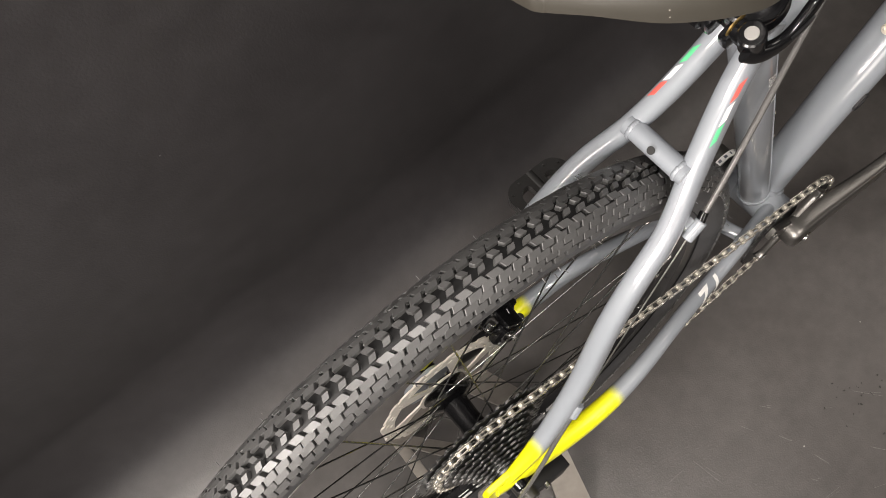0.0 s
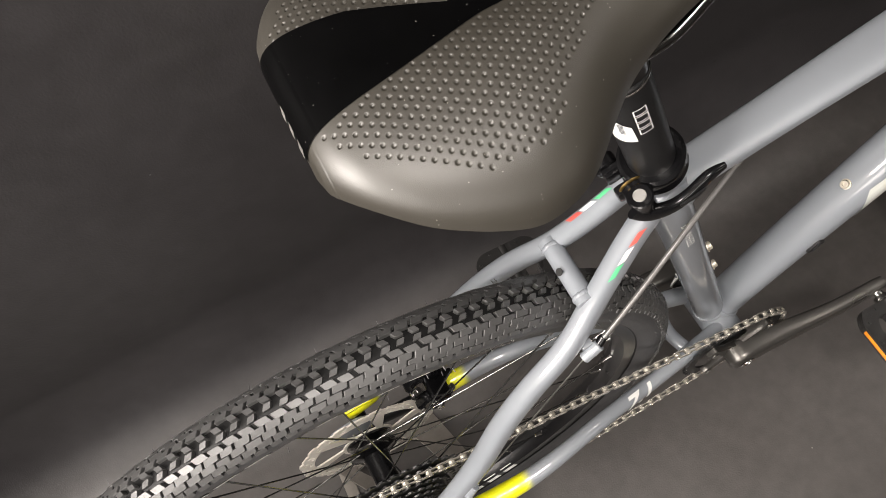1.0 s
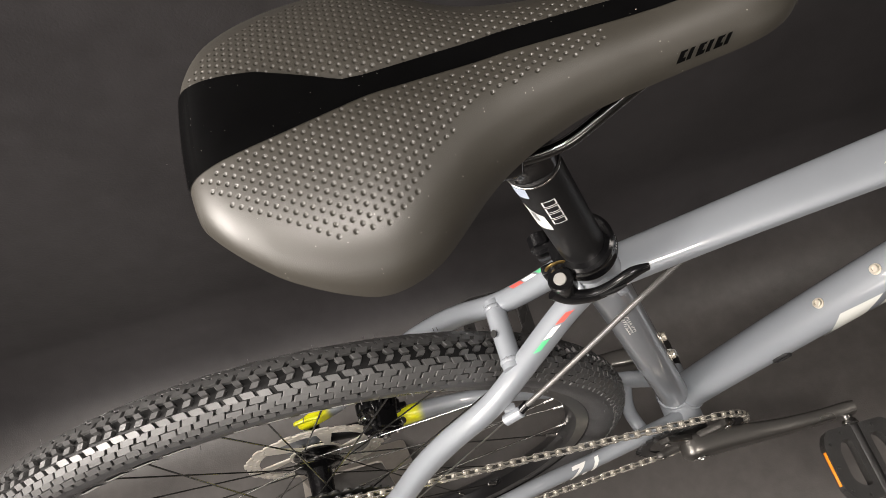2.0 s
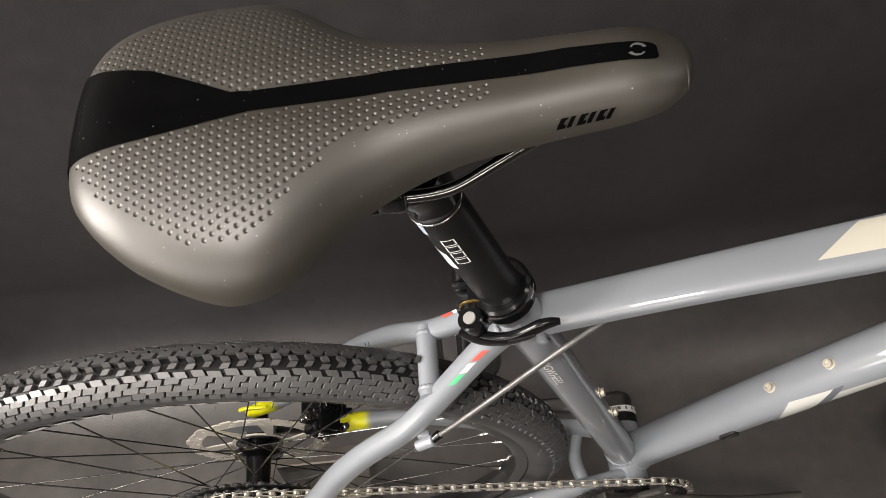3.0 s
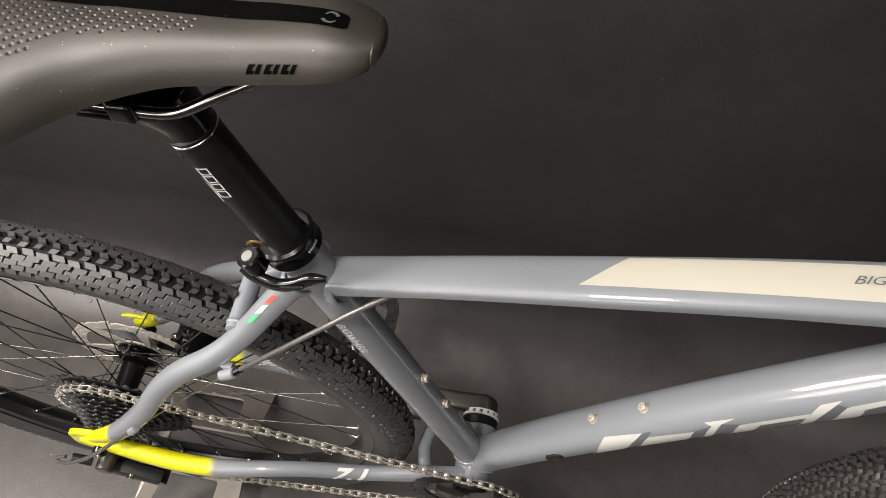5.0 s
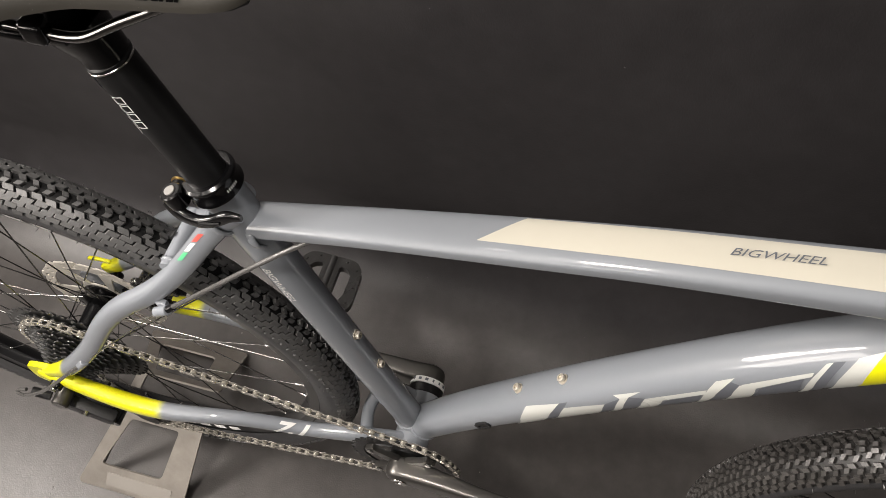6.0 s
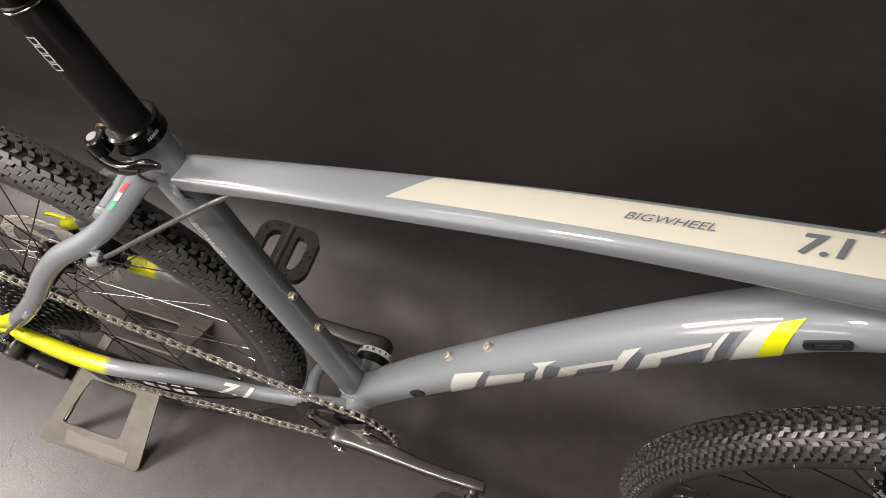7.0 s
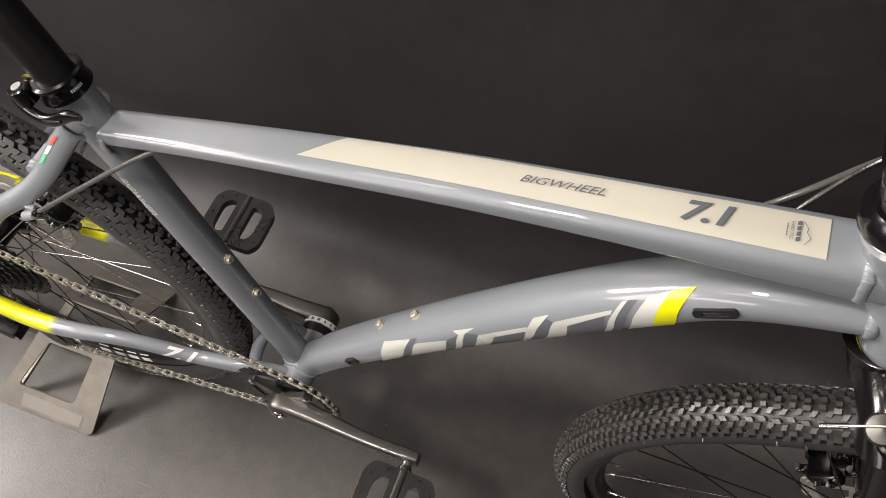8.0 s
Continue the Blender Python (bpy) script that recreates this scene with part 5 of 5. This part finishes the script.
def saddle_surface(x, phi):
    """Height and side place over a length x and a share phi of the half width."""
    w = half_width(x)
    h, spine = np.interp(x, W_X, DEPTH), SZ + np.interp(x, W_X, SPINE)
    rear, nose = np.clip((-0.292 - x) / 0.0385, 0, 1), np.clip((x + 0.092) / 0.0495, 0, 1)
    z = spine - h * dome(rear, 3.4) * 0.95 - h * dome(nose, 3.4) * 0.95
    left = z - (spine - h)
    z = z - left * dome(phi, 2.35)
    y = w * phi * np.where(phi > 0, np.interp(x, W_X, FAR), np.interp(x, W_X, NEAR)) + 0.0015
    z = z - 0.0022 * np.exp(-((y / 0.012) ** 2)) * np.clip((x + 0.33) / 0.05, 0, 1) * np.clip((-0.06 - x) / 0.05, 0, 1)
    return y, z


def panel_half(x):
    return np.interp(x, [-0.3335, -0.317, -0.29, -0.2525, -0.243, -0.18, -0.099, -0.066, -0.0615, -0.0595], [0.0270, 0.0240, 0.0187, 0.0068, 0.0056, 0.0053, 0.0051, 0.0048, 0.0043, 0.0030])


def panel_mid(x):
    return np.interp(x, [-0.3335, -0.29, -0.2525, -0.241, -0.18, -0.099, -0.06], [0.002, 0.002, -0.0015, -0.0005, 0.0040, 0.0034, 0.0008])


nu, nv = 700, 370
uu = (1 - np.cos(np.pi * np.linspace(0, 1, nu))) / 2
uu = 0.35 * uu + 0.65 * np.linspace(0, 1, nu)
gx = (SX0 + (SX1 - SX0) * uu)[:, None] * np.ones((1, nv))
vv = np.linspace(-1, 1, nv)
gp = (0.55 * np.sin(vv * np.pi / 2) + 0.45 * vv)[None, :] * np.ones((nu, 1))
gy, gz = saddle_surface(gx, gp)
# pressed dimples in a staggered grid
DS = 0.0045
row = np.round(gx / (DS * 0.80))
cy = (np.round(gy / DS - 0.5 * (row % 2)) + 0.5 * (row % 2)) * DS
cx = row * DS * 0.80
dist = np.hypot(gx - cx, gy - cy)
cp = np.abs(cy) / half_width(cx)
field = (np.abs(cy - panel_mid(cx)) > panel_half(cx) + 0.0016) & (cp < np.where(cy > 0, np.interp(cx, [-0.33, -0.30, -0.27, -0.24, -0.21, -0.18, -0.12], [0.66, 0.80, 0.86, 0.84, 0.76, 0.70, 0.62]), np.interp(cx, [-0.326, -0.316, -0.308, -0.295, -0.275, -0.250, -0.240, -0.228, -0.218, -0.209, -0.201, -0.186, -0.12], [0.50, 0.60, 0.68, 0.77, 0.835, 0.825, 0.79, 0.69, 0.60, 0.54, 0.50, 0.46, 0.46]))) & (cx > -0.3235) & (cx < -0.1365)
gz = gz - np.where(field, 0.00080 * np.clip(1 - (dist / 0.00100) ** 2, 0, 1), 0)
sv = np.stack([gx, gy, gz], -1).reshape(-1, 3)
sf = [(i * nv + j, (i + 1) * nv + j, (i + 1) * nv + j + 1, i * nv + j + 1) for i in range(nu - 1) for j in range(nv - 1)]
seam = int(np.argmax(gy[0] > -0.0245))
sv = np.vstack([sv, [(SX0, gy[0, seam], gz[0, 0])]])
sf += [tuple(range(seam + 1)) + (nu * nv,), tuple(reversed(range((nu - 1) * nv, nu * nv)))]
saddle = bpart("saddle", (sv.tolist(), sf), VINYL, "dark grey vinyl saddle with dimples and a black centre stripe", 50)
# the black cover of the rear face, and the black centre panel
edge = [(SX0, float(gy[0, j]), float(gz[0, j])) for j in range(seam, nv)] + [(SX0, float(gy[0, seam]), float(gz[0, 0]))]
part("rear_cover", (edge, [tuple(range(len(edge)))]), VINYL_BLACK, saddle, "smooth black rear edge")
px = np.concatenate([np.linspace(SX0 + 0.0004, -0.318, 26), np.linspace(-0.3175, -0.0595, 150)])
pv, npv = [], 25
for x in px:
    for j in range(npv):
        y = panel_mid(x) + panel_half(x) * (j / (npv - 1) * 2 - 1)
        phi = (y - 0.0015) / half_width(x)
        yy, zz = saddle_surface(np.array(x), np.array(phi))
        lift = 0.0005 if x > -0.331 else 0.0002
        pv.append((float(x) - (0.0005 if x < -0.322 else 0), float(yy), float(zz) + lift))
pf = [(i * npv + j, (i + 1) * npv + j, (i + 1) * npv + j + 1, i * npv + j + 1) for i in range(len(px) - 1) for j in range(npv - 1)]
part("centre_stripe", (pv, pf), VINYL_BLACK, saddle, "smooth black stripe widening to the rear")


def on_saddle(x, y, lift=0.0006):
    yy, zz = saddle_surface(np.array(x), np.array(y / half_width(x)))
    return (x, float(yy), float(zz) + lift)


# maker's emblem in the stripe: two plain hooked strokes; mark on the flank: slanted bars
for turn in (0, 180):
    vs, fs = [], []
    for i in range(9):
        a = radians(turn + 20 + 130 * i / 8)
        for r in (0.0030, 0.0050 - 0.0012 * i / 8):
            vs.append(on_saddle(-0.0685 + r * math.cos(a) * 0.95, r * math.sin(a) * 0.80, 0.0010))
    fs = [(2 * i, 2 * i + 1, 2 * i + 3, 2 * i + 2) for i in range(8)]
    part("emblem", (vs, fs), surface("emblem_grey", (0.09, 0.09, 0.09), 0.4), saddle)


def flank_bar(x0, x1, f0, f1, lean, mat, side=-1):
    vs = []
    for i in range(4):
        for j in range(4):
            f = f0 + (f1 - f0) * j / 3
            x = x0 + (x1 - x0) * i / 3 + lean * (f1 - f)
            yy, zz = saddle_surface(np.array(x), np.array(side * f))
            vs.append((x, float(yy) + side * 0.0004, float(zz) + 0.0004))
    part("flank_mark", (vs, [(i * 4 + j, i * 4 + 4 + j, i * 4 + 5 + j, i * 4 + 1 + j) for i in range(3) for j in range(3)]), mat, saddle)


for x0 in (-0.1075, -0.0985, -0.0900):
    flank_bar(x0, x0 + 0.0026, 0.905, 0.975, 0.035, VINYL_BLACK)
    flank_bar(x0 + 0.0046, x0 + 0.0068, 0.905, 0.975, 0.035, VINYL_BLACK)
    flank_bar(x0 + 0.0020, x0 + 0.0052, 0.905, 0.922, 0.035, VINYL_BLACK)
    flank_bar(x0 + 0.0005, x0 + 0.0040, 0.955, 0.975, 0.035, VINYL_BLACK)
for k in range(3):
    vs = []
    for i in range(3):
        for x, lean in ((-0.3300, 0.0), (-0.3290, 0.0016)):
            p = on_saddle(x, -0.024 + 0.0095 * k + 0.0028 * i + lean, 0.0003)
            vs.append((p[0] - 0.0009, p[1], p[2]))
    part("rear_mark", (vs, [(0, 1, 3, 2), (2, 3, 5, 4)]), SCRATCH, saddle)
# base shell and rails
bs = []
for x in np.linspace(SX0 + 0.006, SX1 - 0.006, 40):
    w = float(half_width(x)) * 0.86
    zz = float(saddle_surface(np.array(x), np.array(0.999))[1]) + 0.003
    bs += [(x, -w, zz), (x, w, zz), (x, w, zz - 0.006), (x, -w, zz - 0.006)]
bf = [(4 * i + k, 4 * i + 4 + k, 4 * i + 4 + (k + 1) % 4, 4 * i + (k + 1) % 4) for i in range(39) for k in range(4)] + [(0, 1, 2, 3), (156, 157, 158, 159)]
part("base_shell", (bs, bf), PLASTIC, saddle)
for s in (-1, 1):
    rail = [(-0.300, s * 0.034, 0.962), (-0.285, s * 0.031, 0.950), (-0.262, s * 0.0235, 0.9405), (-0.235, s * 0.022, 0.938), (-0.170, s * 0.022, 0.9355), (-0.155, s * 0.0215, 0.9385), (-0.135, s * 0.017, 0.9485), (-0.112, s * 0.011, 0.958), (-0.095, s * 0.008, 0.966)]
    part("rail", Tube(rail, 0.0035, 0.0035, steps=70).mesh(16), DARK_STEEL, saddle, "dark chromed steel saddle rail")
head = Vector(seat_at(0.622))
clampc = Vector((-0.186, 0, 0.9375))
clamp = bpart("saddle_clamp", join(Tube([tuple(head - ST_UP * 0.012), tuple(head), tuple(clampc + Vector((0.006, 0, -0.014)))], [0.0150, 0.0155, 0.019], [0.0150, 0.016, 0.020], 2.4).mesh(28), box(0.026, 0.046, 0.009, 0.0035, Matrix.Translation(clampc + Vector((0, 0, -0.008))))), BLACK,
              "black two-bolt saddle clamp")
for s in (-1, 1):
    part("rail_cradle", join(box(0.016, 0.014, 0.017, 0.0045, Matrix.Translation(clampc + Vector((-0.002, s * 0.022, 0.0))), 3), box(0.024, 0.008, 0.004, 0.0015, Matrix.Translation(clampc + Vector((-0.018, s * 0.0235, -0.006))))), BLACK, clamp)
    part("scale_strip", box(0.030, 0.0012, 0.0040, 0.0004, Matrix.Translation((-0.224, s * 0.0254, 0.9385))), BLACK, clamp)
    for k in range(6):
        part("scale_tick", box(0.0006, 0.0004, 0.0022 if k % 2 else 0.0034, m=Matrix.Translation((-0.2370 + k * 0.005, s * 0.0261, 0.9390))), WHITE, clamp)
part("clamp_bolt", rod((-0.212, 0, 0.925), (-0.205, 0, 0.952), 0.0035, n=14), STEEL, clamp)

# ---- front end ----
axis_m = along(HB, HB + HT_UP)
bpart("headset_cup", lathe([(0.0262, 0.0045), (0.0276, 0.0055), (0.0276, 0.0120), (0.0260, 0.0128)], 44, axis_m), BLACK)
hs = bpart("headset_cup", lathe([(0.0245, 0.1345), (0.0268, 0.1350), (0.0272, 0.1390), (0.0262, 0.1440), (0.0200, 0.1500)], 44, axis_m), BLACK, "black headset cup with a bright rim")
part("bright_rim", lathe([(0.0268, 0.1342), (0.0274, 0.1348), (0.0268, 0.1356)], 44, axis_m), STEEL, hs)
for k in range(3):
    bpart("spacer", lathe([(0.0172, 0.1505 + k * 0.0105), (0.0182, 0.1510 + k * 0.0105), (0.0182, 0.1600 + k * 0.0105), (0.0172, 0.1605 + k * 0.0105)], 36, axis_m), BLACK)
stem_c = ht(0.200)
bar_c = stem_c + Vector((0.078, 0, 0.018))
stem = bpart("stem", join(lathe([(0.017, 0.182), (0.0195, 0.1835), (0.0195, 0.219), (0.017, 0.2205)], 36, axis_m), Tube([tuple(stem_c), tuple(stem_c.lerp(bar_c, 0.5)), tuple(bar_c)], [0.0165, 0.015, 0.017], [0.0165, 0.015, 0.017], 2.5).mesh(24),
                          rod(bar_c + Vector((0, -0.024, 0)), bar_c + Vector((0, 0.024, 0)), 0.0205, n=32, bevel=0.002)), BLACK, "black alloy handlebar stem")
bars = [tuple(bar_c + Vector((dx, dy, dz))) for dx, dy, dz in ((-0.020, -0.330, 0.018), (-0.012, -0.20, 0.016), (-0.002, -0.09, 0.010), (0, -0.04, 0), (0, 0.04, 0), (-0.002, 0.09, 0.010), (-0.012, 0.20, 0.016), (-0.020, 0.330, 0.018))]
handlebar = bpart("handlebar", Tube(bars, [0.0111, 0.0111, 0.0135, 0.0159, 0.0159, 0.0135, 0.0111, 0.0111], [0.0111, 0.0111, 0.0135, 0.0159, 0.0159, 0.0135, 0.0111, 0.0111], side=(1, 0, 0)).mesh(24), SATIN, "black riser handlebar")
for s in (-1, 1):
    a, b = Vector(bars[0 if s < 0 else -1]), Vector(bars[1 if s < 0 else -2])
    part("grip", rod(a, a.lerp(b, 0.85), 0.0165, n=28, bevel=0.002), RUBBER_FRONT, handlebar)
# hoses at the head tube
hose = bpart("brake_hose", wire([(0.360, 0.022, 0.812), (0.385, 0.028, 0.832), (0.410, 0.040, 0.850), (0.437, 0.058, 0.866), (0.470, 0.072, 0.888), (0.52, 0.080, 0.935), (0.556, 0.082, 0.966)], 0.0024), HOUSING, "grey cable running behind the top tube")
bpart("brake_hose", wire([(0.400, 0.020, 0.842), (0.412, 0.033, 0.852), (0.437, 0.056, 0.868), (0.470, 0.068, 0.900), (0.53, 0.072, 0.955)], 0.0016), WIRE)
bpart("cable_adjuster", join(rod((0.440, -0.012, 0.905), (0.431, -0.010, 0.9275), 0.0082, n=22, bevel=0.0015), rod((0.431, -0.010, 0.9275), (0.4255, -0.009, 0.942), 0.0066, n=22, bevel=0.0012), rod((0.4255, -0.009, 0.942), (0.422, -0.008, 0.956), 0.0082, 0.005, n=22, bevel=0.0012)), BLACK,
      "black rubber-booted cable adjuster")

# fork
FDIR = -HT_UP
crown = HB + FDIR * 0.018
fwd = Vector((0.940, 0, 0.342))
fork = bpart("fork", join(lathe([(0.0225, -0.010), (0.0255, -0.006), (0.0255, 0.014), (0.024, 0.032)], 40, along(HB, HB + FDIR)),
                          Tube([tuple(crown + Vector((0, -0.066, -0.016)) + fwd * 0.012), tuple(crown + Vector((0, -0.045, 0.002)) + fwd * 0.008), tuple(crown + fwd * 0.002 + Vector((0, 0, 0.006))), tuple(crown + Vector((0, 0.045, 0.002)) + fwd * 0.008),
                                tuple(crown + Vector((0, 0.066, -0.016)) + fwd * 0.012)], [0.018, 0.021, 0.024, 0.021, 0.018], [0.022, 0.020, 0.018, 0.020, 0.022], 2.6, side=(1, 0, 0), steps=50).mesh(30)), BLACK, "gloss black suspension fork")
for s in (-1, 1):
    top = crown + Vector((0, s * 0.063, -0.012)) + fwd * 0.012
    end = FA + Vector((-0.012, s * 0.063, 0.0))
    mid = top.lerp(end, 0.36)
    part("stanchion", rod(top + Vector((0, 0, 0.018)), mid, 0.0150, n=30), BLACK, fork)
    part("lower_leg", Tube([tuple(mid - (end - top) * 0.02), tuple(top.lerp(end, 0.55)), tuple(top.lerp(end, 0.85)), tuple(end)], [0.0215, 0.0195, 0.0185, 0.013], [0.0215, 0.020, 0.019, 0.016], 2.2).mesh(28), BLACK, fork)
    part("wiper_seal", lathe([(0.0155, 0.0), (0.0205, 0.001), (0.0215, 0.006), (0.0215, 0.012)], 30, along(mid + (top - mid).normalized() * 0.014, mid)), PLASTIC, fork)
    part("crown_cap", rod(top + Vector((0, 0, 0.014)), top + Vector((-0.004, 0, 0.026)), 0.0155, n=28, bevel=0.002), BLACK, fork)
a, b = (crown + Vector((0, s * 0.063, -0.012)) + fwd * 0.012 for s in (-1, 1))
arch = [Vector((0, -0.063, 0)), Vector((0.010, -0.052, 0.052)), Vector((0.016, 0, 0.072)), Vector((0.010, 0.052, 0.052)), Vector((0, 0.063, 0))]
base = (crown + fwd * 0.012).lerp(FA + Vector((-0.012, 0, 0)), 0.40)
part("arch", Tube([tuple(base + v + fwd * 0.014) for v in arch], 0.008, 0.011, side=(1, 0, 0)).mesh(20), BLACK, fork)
knob = Vector((0.4935, -0.066, 0.7760))
part("crown_knob", lathe([(0.005, -0.012), (0.0100, -0.010), (0.0105, 0.0), (0.0092, 0.0026), (0.0, 0.0038)], 40, along(knob, knob + Vector((-0.35, -0.35, 0.87)))), CRANK, fork, "grey lock-out knob on the fork leg")
cab = bpart("lock_cable", wire([tuple(knob + Vector((0.0, 0.0, 0.006))), tuple(knob + Vector((-0.012, -0.002, 0.000))), tuple(knob + Vector((-0.026, -0.004, -0.010)))], 0.0008, 8), WIRE, "cut end of a thin steel cable")
part("cable_end", rod(knob + Vector((-0.018, -0.003, -0.004)), knob + Vector((-0.032, -0.0045, -0.014)), 0.0019, n=12, bevel=0.0004), STEEL, cab)
fv = []
for i in range(25):
    g = i / 24
    ang = radians(48 + 112 * g)
    for h in (0.0022, 0.0024 + 0.0125 * min(1.0, 2.4 * g) * min(1.0, 2.4 * (1 - g))):
        r = 0.0295
        fv.append(along(HT_FOOT, HB + HT_UP * 0.134) @ Vector((r * math.cos(ang + math.pi), h + 0.0148, r * math.sin(ang + math.pi))))
part("yellow_flash", (fv, [(2 * i, 2 * i + 1, 2 * i + 3, 2 * i + 2) for i in range(24)]), NEON, head_tube, "neon yellow crescent on the lower head tube")
